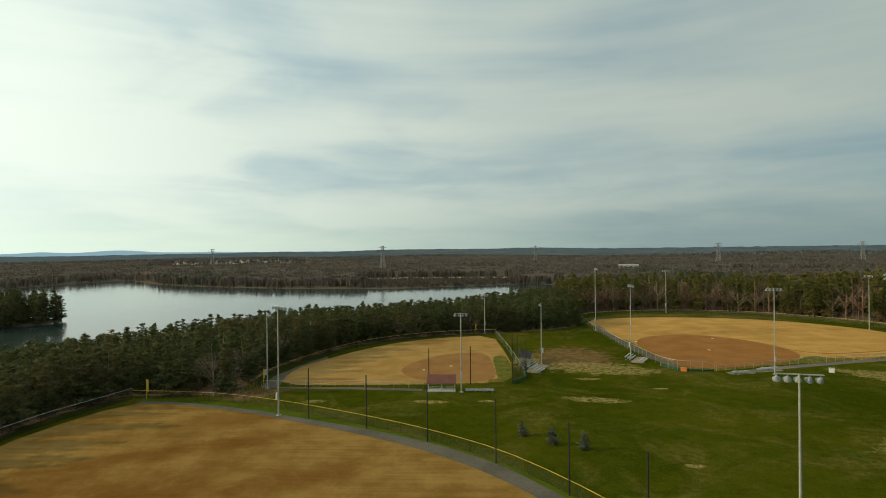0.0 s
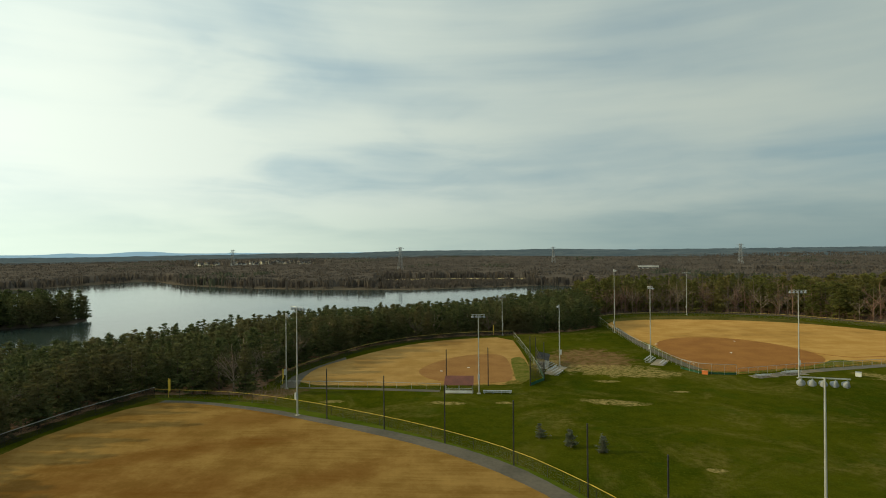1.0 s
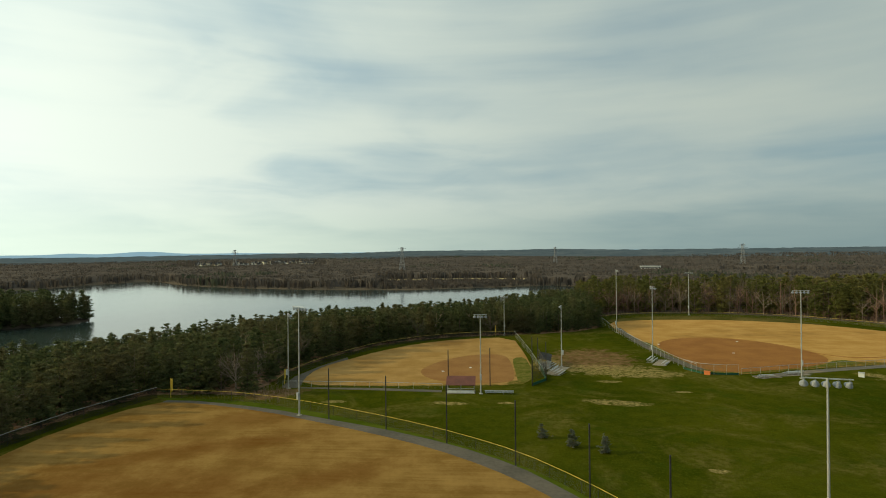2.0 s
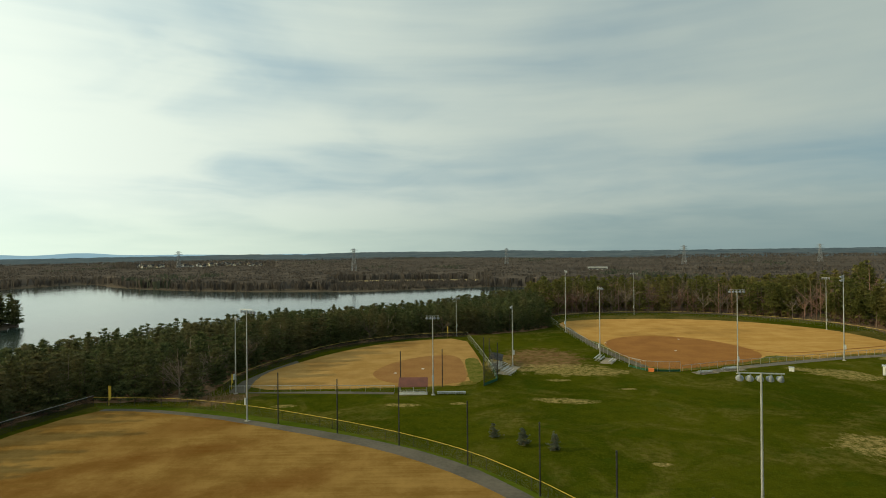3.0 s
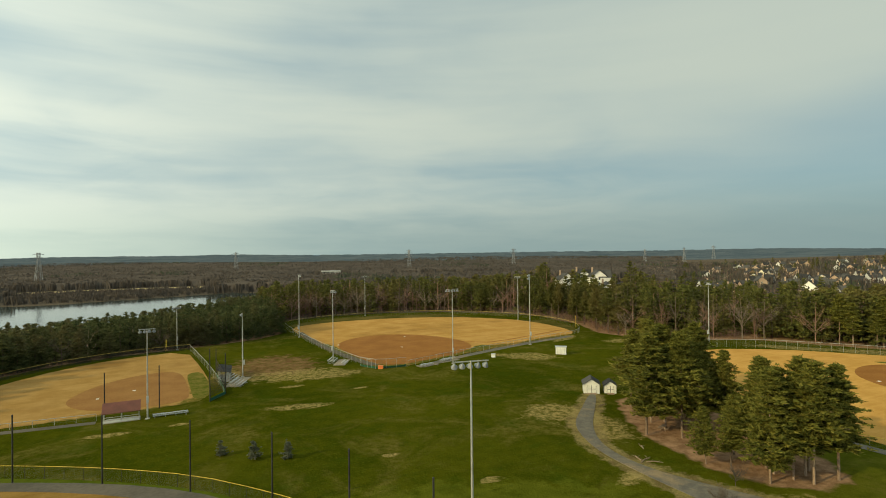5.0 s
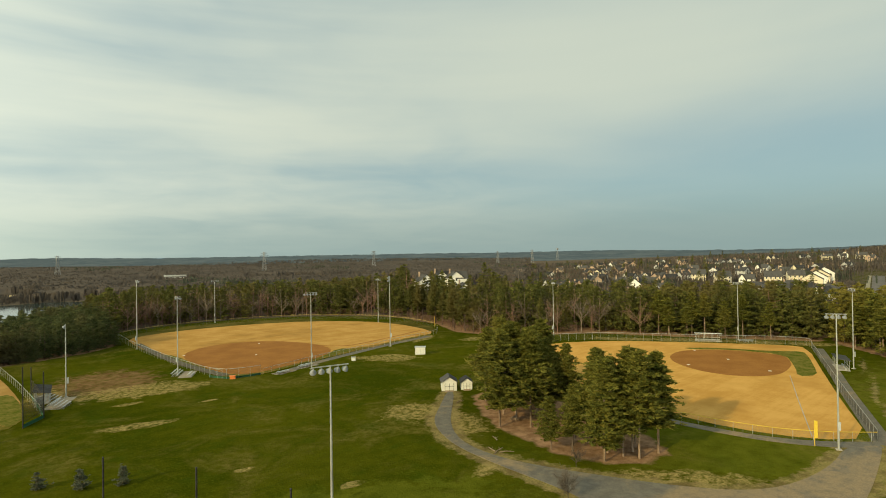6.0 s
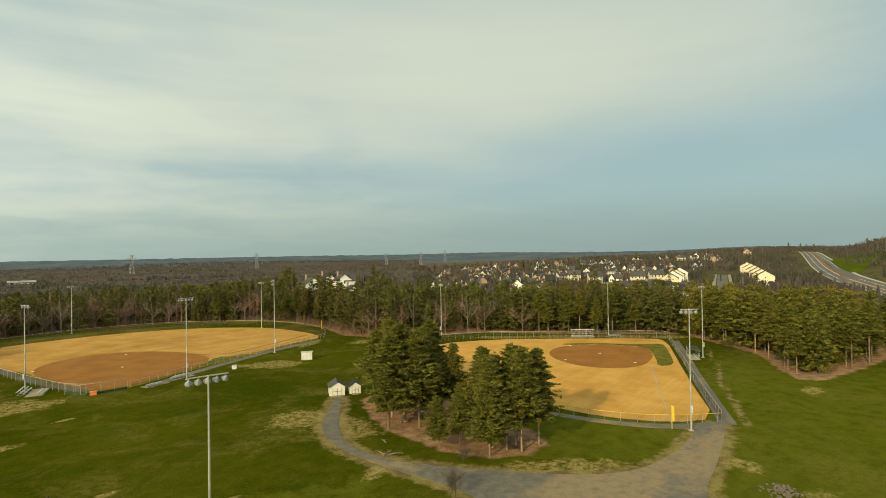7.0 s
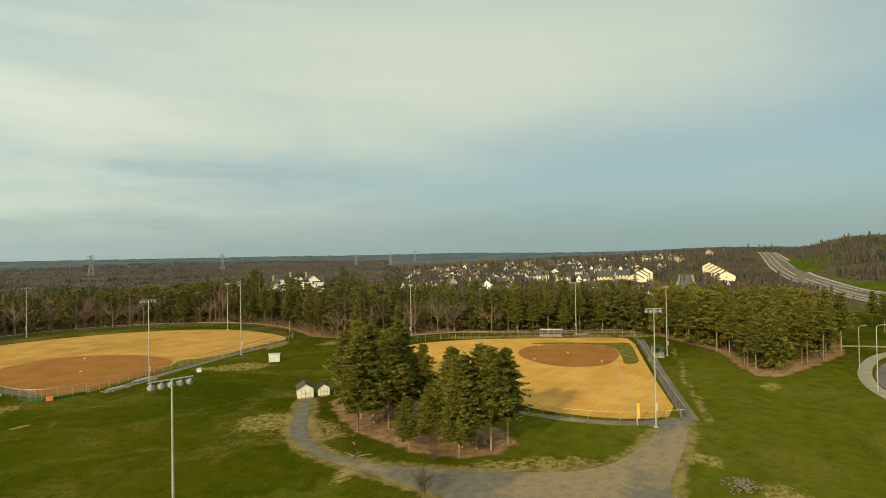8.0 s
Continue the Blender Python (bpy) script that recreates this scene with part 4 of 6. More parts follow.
def shed(at, turn, w, dp, wall, ridge, label):
    """A white garden shed with a gabled roof, ridge along its depth, doors on its -y side."""
    ob = thing("storage_shed", (*at, 0), turn, label, "shed", "white sheds")
    bm = bmesh.new()
    g = [(-w / 2, 0), (w / 2, 0), (w / 2, wall), (0, ridge), (-w / 2, wall)]
    a = [bm.verts.new((x, -dp / 2, z)) for x, z in g]
    b = [bm.verts.new((x, dp / 2, z)) for x, z in g]
    bm.faces.new(a), bm.faces.new(b[::-1])
    for q in range(5):
        bm.faces.new((a[q], b[q], b[(q + 1) % 5], a[(q + 1) % 5]))
    bmesh.ops.recalc_face_normals(bm, faces=bm.faces)
    part("wall", bm, WHITE, ob)
    for s in (-1, 1):
        run, rise = w / 2 + 0.25, (ridge - wall) * (w / 2 + 0.25) / (w / 2)
        part("roof", slab([(0, -dp / 2 - 0.25, ridge + 0.02), (0, dp / 2 + 0.25, ridge + 0.02), (s * run, dp / 2 + 0.25, ridge - rise + 0.02), (s * run, -dp / 2 - 0.25, ridge - rise + 0.02)], 0.09), SHINGLE, ob)
    for s in (-1, 1):
        door = part("door", box((w * 0.27, 0.05, wall * 0.84), (s * w * 0.14, -dp / 2 - 0.03, 0.08), 0.01), WHITE, ob)
        part("trim", join(box((w * 0.27, 0.03, 0.07), (s * w * 0.14, -dp / 2 - 0.065, wall * 0.46)), box((0.06, 0.03, wall * 0.84), (s * w * 0.285, -dp / 2 - 0.065, 0.08)), box((0.05, 0.03, wall * 0.84), (s * w * 0.012, -dp / 2 - 0.065, 0.08))), SHINGLE, door, "dark door trim")
    part("ramp", slab([(-w * 0.3, -dp / 2 - 1.0, 0.02), (w * 0.3, -dp / 2 - 1.0, 0.02), (w * 0.3, -dp / 2, 0.12), (-w * 0.3, -dp / 2, 0.12)], 0.05), WOOD, ob)
    return ob


def slab(corners, thick):
    """A flat board through four corners."""
    c = [Vector(p) for p in corners]
    nrm = (c[1] - c[0]).cross(c[3] - c[0]).normalized()
    if nrm.z < 0:
        nrm = -nrm
    bm = bmesh.new()
    hi = [bm.verts.new(p + nrm * thick / 2) for p in c]
    lo = [bm.verts.new(p - nrm * thick / 2) for p in c]
    bm.faces.new(hi), bm.faces.new(lo[::-1])
    for q in range(4):
        r_ = (q + 1) % 4
        bm.faces.new((hi[q], lo[q], lo[r_], hi[r_]))
    bmesh.ops.recalc_face_normals(bm, faces=bm.faces)
    return bm


shed((88.6, 98.4), -38, 3.5, 4.2, 2.1, 3.2, "white storage shed with double doors and dark gabled roof")
shed((92.0, 96.0), -38, 2.6, 3.2, 1.8, 2.7, "small white storage shed with a dark gabled roof")
crate = thing("equipment_box", (112.6, 138.4, 0), -40, "pale white metal equipment box on the lawn", "storage box")
part("body", box((3.2, 1.9, 2.25), (0, 0, 0.1), 0.04), WHITE, crate)
part("lid", box((3.6, 2.1, 0.16), (0, 0, 2.35), 0.03), ALU, crate)
for q in range(3):
    part("rib", box((0.1, 0.06, 1.8), ((q - 1) * 1.1, -0.98, 0.2)), STEEL, crate)
cube = thing("utility_box", (91.8, 145.0, 0), -30, "small white utility box with a lid on the lawn", "utility box")
part("body", box((1.2, 1.0, 1.0), (0, 0, 0), 0.05), WHITE, cube)
part("lid", box((1.3, 1.1, 0.1), (0, 0, 1.0), 0.03), ALU, cube)
bin_ = thing("ball_bin", (55.5, 146.2, 0), -25, "orange plastic ball bin behind the backstop", "bin")
part("body", box((1.4, 0.7, 0.85), (0, 0, 0), 0.06), ORANGE, bin_)
part("lid", box((1.5, 0.8, 0.07), (0, 0, 0.85), 0.02), ORANGE, bin_)

# ---- trees ----
def needles(centres, aims, size, count, rs, flat=0.3, slim=1.0):
    """Sprays of needles: thin triangles that fan out from each centre along its limb, mostly level. Returns verts and triangles."""
    n_ = len(centres)
    c = np.repeat(np.asarray(centres), count, 0)
    s = np.repeat(np.broadcast_to(size, (n_,)), count)
    dirs = rs.normal(size=(n_ * count, 3)) * 0.75 + np.repeat(np.asarray(aims), count, 0) * 0.8
    dirs[:, 2] = dirs[:, 2] * flat + 0.16
    dirs /= np.linalg.norm(dirs, axis=1)[:, None]
    side = np.cross(dirs, rs.normal(size=dirs.shape))
    side /= np.linalg.norm(side, axis=1)[:, None]
    c = c + rs.normal(size=c.shape) * s[:, None] * np.array([0.30, 0.30, 0.10])
    length = (s * rs.uniform(0.6, 1.15, len(s)))[:, None]
    wide = length * rs.uniform(0.16, 0.30, (len(s), 1)) * slim
    a = c - dirs * length * 0.35 + side * wide
    b = c - dirs * length * 0.25 - side * wide
    t = c + dirs * length * 0.75 + side * wide * rs.uniform(-0.5, 0.5, (len(s), 1))
    v = np.stack([a, b, t], 1).reshape(-1, 3)
    return v, np.arange(len(v)).reshape(-1, 3)


def stick(a, b, r0, r1, sides=5):
    """A tapered stick as verts and triangles."""
    a, b = np.asarray(a, float), np.asarray(b, float)
    t = (b - a) / (np.linalg.norm(b - a) + 1e-9)
    s = np.cross(t, (0.3, 0.9, 0.1) if abs(t[2]) > 0.8 else (0, 0, 1.0))
    s /= np.linalg.norm(s)
    u = np.cross(s, t)
    ang = np.arange(sides) * 2 * np.pi / sides
    ring = np.cos(ang)[:, None] * s + np.sin(ang)[:, None] * u
    v = np.concatenate([a + ring * r0, b + ring * r1])
    i_ = np.arange(sides)
    k_ = (i_ + 1) % sides
    return v, np.concatenate([np.stack([i_, k_, k_ + sides], 1), np.stack([i_, k_ + sides, i_ + sides], 1)])


def joined(parts_):
    v, f, at = [], [], 0
    for a, b in parts_:
        v.append(a), f.append(b + at)
        at += len(a)
    return np.concatenate(v), np.concatenate(f)


def pine(rs, height, bare, spread, limbs, tufts, spikes, tuft, sticks=True, full=0.75, slim=0.8):
    """Trunk and crown of a pine: bare below, whorls of level limbs with gaps between, a ragged tip."""
    lean = rs.normal(0, 0.018, 2) * height
    knots = [np.array([lean[0] * q * q, lean[1] * q * q, height * q]) for q in (0, 0.3, 0.6, 0.97)]
    rad = [0.0120 * height, 0.0095 * height, 0.006 * height, 0.02]
    wood = [stick(knots[q], knots[q + 1], rad[q], rad[q + 1], 7 if sticks else 4) for q in range(3)]
    centres, sizes, aims = [], [], []
    tiers = max(6, limbs // 4)
    lop = rs.uniform(0, 2 * math.pi)
    for q in range(limbs):
        u = bare + (1 - bare) * (min((q * tiers // limbs + rs.normal(0.5, 0.16)) / tiers, 0.985) if sticks else (q + rs.uniform(0, 1)) / limbs)
        base = np.array([lean[0] * u * u, lean[1] * u * u, height * u])
        v = max(0.0, (u - bare) / (1 - bare))
        a = q * 2.4 + rs.uniform(-0.6, 0.6)
        reach = spread * (0.10 + 0.90 * (1 - v) ** full) * (0.66 + 0.34 * min(1.0, v / 0.22)) * rs.uniform(0.55, 1.2) * (1 + 0.18 * math.cos(a - lop))
        aim = np.array([math.cos(a), math.sin(a), rs.uniform(-0.10, 0.16) + 0.35 * v * v])
        tip = base + reach * aim
        if sticks:
            wood.append(stick(base, tip, 0.05, 0.015, 3))
        for p in range(tufts):
            w = 0.22 + 0.85 * (p + rs.uniform(0, 1)) / tufts
            fan = 0.30 * (1.15 - abs(w - 0.6))
            off = rs.normal(0, 1, 3) * np.array([fan, fan, 0.055]) * reach
            centres.append(base + (tip - base) * w + off)
            sizes.append(tuft * rs.uniform(0.7, 1.3) * (1.05 - 0.35 * v))
            aims.append(aim)
    for q in range(max(3, tufts // 2)):
        centres.append(knots[3] + rs.normal(0, 0.2, 3) * np.array([1, 1, 2.0])), sizes.append(tuft * 0.7), aims.append(np.array([0, 0, 1.5]))
    return joined(wood), needles(np.array(centres), np.array(aims), np.array(sizes), spikes, rs, 0.34 if sticks else 0.5, slim)


def bare_tree(rs, height, mains, twigs, fine):
    """A leafless tree: a trunk that forks into limbs, branches and fine twigs."""
    out = [stick((0, 0, 0), (0, 0, height * 0.45), 0.012 * height, 0.009 * height, 5)]
    tips = []
    for q in range(mains):
        u = rs.uniform(0.25, 0.75)
        a, up = rs.uniform(0, 6.283), rs.uniform(0.7, 1.5)
        d_ = np.array([math.cos(a), math.sin(a), up])
        d_ /= np.linalg.norm(d_)
        b = np.array([0, 0, height * u * 0.6])
        e = b + d_ * height * rs.uniform(0.3, 0.5)
        out.append(stick(b, e, 0.006 * height, 0.003 * height, 3))
        for p in range(twigs):
            w = rs.uniform(0.3, 1.0)
            s = b + (e - b) * w
            g = d_ + rs.normal(0, 0.55, 3)
            g[2] = abs(g[2]) * 0.8 + 0.2
            t = s + g / np.linalg.norm(g) * height * rs.uniform(0.12, 0.24)
            out.append(stick(s, t, 0.0028 * height, 0.001 * height, 3))
            tips.append((s, t))
    out.append(stick((0, 0, height * 0.45), (rs.normal(0, 0.4), rs.normal(0, 0.4), height * 0.95), 0.009 * height, 0.002 * height, 4))
    if fine:
        s = np.array([a + (b - a) * rs.uniform(0.3, 1) for a, b in tips for _ in range(fine)])
        g = rs.normal(0, 1, s.shape)
        g[:, 2] = np.abs(g[:, 2]) + 0.3
        g /= np.linalg.norm(g, axis=1)[:, None]
        e = s + g * height * rs.uniform(0.05, 0.12, (len(s), 1))
        w = np.cross(g, rs.normal(size=g.shape))
        w = w / np.linalg.norm(w, axis=1)[:, None] * 0.0016 * height
        v = np.stack([s - w, s + w, e], 1).reshape(-1, 3)
        out.append((v, np.arange(len(v)).reshape(-1, 3)))
    return joined(out)


def scatter(poly, step, seed, jitter=0.42, keep=None):
    rs = np.random.default_rng(seed)
    xs, ys = [p[0] for p in poly], [p[1] for p in poly]
    gx_, gy_ = np.meshgrid(np.arange(min(xs), max(xs), step), np.arange(min(ys), max(ys), step))
    x = gx_.ravel() + rs.uniform(-jitter, jitter, gx_.size) * step
    y = gy_.ravel() + rs.uniform(-jitter, jitter, gx_.size) * step
    ok = inside(poly, x, y)
    x, y = x[ok], y[ok]
    if keep is not None:
        ok = keep(x, y)
        x, y = x[ok], y[ok]
    return x, y


rs = np.random.default_rng(3)
GROVE_PINES = [pine(rs, 16.5, b, w, 76, 13, 12, 0.85, True, 0.85) for b, w in ((0.22, 4.2), (0.32, 3.7), (0.18, 4.5), (0.27, 3.9), (0.36, 4.0))]
EDGE_PINES = [pine(rs, 17.0, b, w, 52, 10, 10, 0.95, True, 0.72) for b, w in ((0.36, 3.5), (0.44, 3.1), (0.30, 3.8), (0.48, 3.3))]
MASS_PINES = [pine(rs, 14.0, 0.06, w, 34, 4, 6, 1.15, False, 0.6, 1.25) for w in (3.4, 3.8, 3.0, 3.6, 4.0, 3.2)]
LOW_PINES = [pine(rs, 13.0, 0.04, w, 50, 8, 9, 0.9, True, 0.62) for w in (3.2, 3.6, 2.9, 3.4)]
BARE = [bare_tree(rs, 17.0, 9, 7, 3) for _ in range(4)]
MASS_BARE = [bare_tree(rs, 16.0, 6, 5, 2) for _ in range(4)]


def tree_meshes(name, shapes, crown_mat, bark=None):
    return [(raw(name + "_trunk", [w], bark or BARK), raw(name + "_crown", [c], crown_mat)) for w, c in shapes]


GROVE_M = tree_meshes("grove_pine", GROVE_PINES, NEEDLE)
EDGE_M = tree_meshes("edge_pine", EDGE_PINES, NEEDLE)
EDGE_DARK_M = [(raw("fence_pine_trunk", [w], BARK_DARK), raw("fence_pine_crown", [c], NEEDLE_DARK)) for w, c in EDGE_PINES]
LOW_M = tree_meshes("low_pine", LOW_PINES, NEEDLE_LAKE, BARK_DARK)
BARE_M = [raw("bare_tree", [b], TWIG) for b in BARE]
BARE_RED_M = [raw("bare_tree_red", [b], TWIG_RED) for b in BARE]


def stand_pine(meshes, x, y, size, turn, label, group):
    ob = thing("pine_tree", (x, y, ground_z(x, y) - 0.05), turn, label, "tree", group)
    ob.scale = (size * rs.uniform(0.9, 1.12), size * rs.uniform(0.9, 1.12), size)
    part("trunk", meshes[0], None, ob, "pale brown pine trunk")
    part("crown", meshes[1], None, ob)


def stand_bare(me, x, y, size, turn, label):
    ob = new("bare_tree", me)
    ob.matrix_basis = pose(x, y, ground_z(x, y) - 0.05, 0, 0, turn) @ Matrix.Diagonal((size, size, size, 1))
    tagged(ob, label, "tree", "leafless trees")


# the grove by the footpath
trunks = [(73.1, 56.5), (74.8, 53.6), (74.6, 47.6), (78.6, 46.8), (79.5, 44.6), (75.8, 70.3), (82, 75), (84.5, 74)]
for poly, step, seed in ((GROVE_BACK, 4.3, 11), (GROVE_FRONT, 3.9, 12)):
    gx_, gy_ = scatter(poly, step, seed)
    trunks += [(x, y) for x, y in zip(gx_, gy_) if min(math.hypot(x - a, y - b) for a, b in trunks[:8]) > 2.6]
for q, (x, y) in enumerate(trunks):
    size = rs.uniform(0.86, 1.12) if y > 62 else rs.uniform(0.86, 1.02) if math.degrees(math.atan2(x, y)) > 56.3 else rs.uniform(0.46, 0.60)
    stand_pine(GROVE_M[q % 5], x, y, size, rs.uniform(0, 360), "tall green pine with a bare trunk, standing in the grove", "pine grove")


def mass(name, spots, shapes, sizes, label, mats, seed):
    """Many trees of a wood in one mesh for trunks or twigs and one for crowns."""
    r_ = np.random.default_rng(seed)
    woods, crowns = [], []
    zs = lie(np.array([p[0] for p in spots]), np.array([p[1] for p in spots]))
    for (x, y), z in zip(spots, zs):
        shape = shapes[r_.integers(len(shapes))]
        s, a = r_.uniform(*sizes), r_.uniform(0, 6.283)
        rot = np.array([[math.cos(a), -math.sin(a), 0], [math.sin(a), math.cos(a), 0], [0, 0, 1]]) * s
        wide = np.diag([r_.uniform(0.85, 1.2)] * 2 + [1.0])
        for src, dst in zip(shape if len(mats) == 2 else (shape,), (woods, crowns)):
            dst.append((src[0] @ wide @ rot.T + (x, y, z - 0.1), src[1]))
    if len(mats) == 1:
        return tagged(new(name, raw(name, woods, mats[0])), label, "woods", kind="stuff")
    ob = thing(name, label=label, category="woods", kind="stuff")
    part("trunks", raw(name + "_trunks", woods, mats[0]), None, ob)
    part("crowns", raw(name + "_crowns", crowns, mats[1]), None, ob)
    return ob


# woods on the bank between the fields and the lake: a front row of single trees, the rest as a mass
x, y = scatter(WOODS_W, 4.9, 21, keep=lambda a, b: ~inside(LAKE, a, b) & (gap(LAKE, a, b) > 5))
edge = gap(WOODS_W[:18], x, y, False)
front = [(a, b) for a, b, e in zip(x, y, edge) if e < 5.0 and b > 60]
for q, (a, b) in enumerate(front):
    if rs.uniform() < (0.9 if not (-62 < a < -40 and b < 165) else 0.35):
        stand_pine(LOW_M[q % 4], a, b, rs.uniform(0.68, 0.92), rs.uniform(0, 360), "dark green pine at the edge of the lakeside woods", "lakeside pines")
    else:
        stand_bare(BARE_M[q % 4], a, b, rs.uniform(0.55, 0.75), rs.uniform(0, 360), "grey leafless tree at the edge of the woods")
rest = [(a, b) for a, b, e in zip(x, y, edge) if e >= 5.0 and math.hypot(a, b) < 400 and a > -200]
pick = rs.uniform(size=len(rest))
mass("lakeside_pine_woods", [p for p, u in zip(rest, pick) if u < 0.92], MASS_PINES, (0.68, 0.95), "dense dark green pine woods on the bank above the lake", (BARK_DARK, NEEDLE_LAKE), 5)
mass("lakeside_bare_woods", [p for p, u in zip(rest, pick) if u >= 0.92], MASS_BARE, (0.6, 0.8), "grey leafless trees among the lakeside pines", (TWIG,), 6)

# brush along the foot of the woods
BRUSH = [bare_tree(rs, 3.0, 6, 4, 2) for _ in range(4)]
x, y = scatter(WOODS_W, 2.5, 27, keep=lambda a, b: (gap(WOODS_W[:18], a, b, False) < 5.5) & (b > 62))
mass("woodland_brush", list(zip(x, y)), BRUSH, (0.5, 1.05), "dark brown leafless brush along the woods edge", (TWIG,), 14)
x, y = scatter(WOODS_N, 2.3, 28, keep=lambda a, b: (gap(WOODS_N[:16], a, b, False) < 6.5) & ((a < 170) | (b > 130)))
mass("outfield_brush", list(zip(x, y)), BRUSH, (0.8, 1.9), "reddish brown leafless brush behind the outfield fence", (TWIG_RED,), 15)

THICKET = plain("dry_brush", (0.15, 0.10, 0.075), (0.26, 0.18, 0.13), 0.2, 1.2, 0.9)
x, y = scatter([(-66, 120.5), (-53.3, 118.5), (-43.5, 113.9), (-42.1, 121.4), (-48.8, 128.1), (-54.5, 130.3), (-57.6, 125.0)], 1.3, 29)
mass("dry_thicket", list(zip(x, y)), BRUSH, (0.35, 0.8), "pale reddish dry brush on the slope at the woods corner", (THICKET,), 16)
for q, (a, b, size) in enumerate([(-57.2, 122.9, 0.62), (-61.5, 124.5, 0.50), (-54.2, 127.4, 0.48), (-66.5, 124.0, 0.55)]):
    stand_bare(BARE_M[q], a, b, size, 80 * q, "pale leafless tree at the corner of the lakeside woods")

# mixed woods behind the far field
x, y = scatter(WOODS_N, 5.2, 22)
edge = gap(WOODS_N[:16], x, y, False)
pines_here = np.array([noise.noise((a * 0.02, b * 0.02, 3.0)) for a, b in zip(x, y)])
front = [(a, b, n_) for a, b, e, n_ in zip(x, y, edge, pines_here) if e < 3.6]
for q, (a, b, n_) in enumerate(front):
    if (a > 190 and b < 108) or (n_ > (0.02 if b > 230 else -0.14) and not (a > 165 and b < 150)):
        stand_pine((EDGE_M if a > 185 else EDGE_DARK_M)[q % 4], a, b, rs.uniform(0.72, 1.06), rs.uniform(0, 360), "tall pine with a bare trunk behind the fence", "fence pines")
    else:
        stand_bare((BARE_M if rs.uniform() < 0.5 else BARE_RED_M)[q % 4], a, b, rs.uniform(0.7, 1.0), rs.uniform(0, 360), "brown leafless tree behind the outfield fence")
rest = [(a, b, n_) for a, b, e, n_ in zip(x, y, edge, pines_here) if 3.6 <= e < 72 and not (math.hypot(a, b) > 293 and -45.5 < math.degrees(math.atan2(-a, b)) < -38.0)]
green = [(a, b) for a, b, n_ in rest if (a > 190 and b < 108 and rs.uniform() < 0.75) or rs.uniform() < (0.66 if n_ > 0.0 else 0.3) + (0.14 if a > b * 0.6 else 0.0)]
known = set(green)
brown = [(a, b) for a, b, n_ in rest if (a, b) not in known]
mass("mixed_pine_woods", green, MASS_PINES, (0.95, 1.3), "dark green pines in the mixed woods", (BARK_DARK, NEEDLE_DARK), 7)
mass("mixed_bare_woods", brown[::2], MASS_BARE, (0.9, 1.2), "brown leafless woods behind the outfield", (TWIG,), 8)
mass("mixed_red_woods", brown[1::2], MASS_BARE, (0.8, 1.15), "reddish leafless woods behind the outfield", (TWIG_RED,), 9)

# the tall pines on the east lawn
x, y = scatter(WOODS_E, 4.9, 23)
edge = gap(WOODS_E[:11], x, y, False)
for q, (a, b, e) in enumerate(zip(x, y, edge)):
    if e < 4.0:
        stand_pine(EDGE_M[q % 4], a, b, rs.uniform(0.68, 1.10), rs.uniform(0, 360), "tall pine with a pale trunk at the lawn's edge", "east pines")
mass("east_pine_woods", [(a, b) for a, b, e in zip(x, y, edge) if e >= 4.0], MASS_PINES, (0.80, 1.32), "dense tall green pines on the east lawn", (BARK_DARK, NEEDLE), 10)

for q, (az, dist) in enumerate([(-94.4, 268), (-95.6, 262), (-96.4, 274), (-95.2, 282), (-93.6, 288), (-97.6, 268), (-98.6, 280), (-96.8, 288)]):
    stand_pine(EDGE_M[q % 4], *pol(az, dist), rs.uniform(0.8, 1.0), 50 * q, "tall green pine beside the car park", "car park pines")

# island woods in the lake
x, y = scatter(ISLAND, 6.0, 24, keep=lambda a, b: a > -330)
mass("island_woods", list(zip(x, y)), MASS_PINES, (0.9, 1.25), "dark wooded point in the lake", (BARK_DARK, NEEDLE_LAKE), 12)

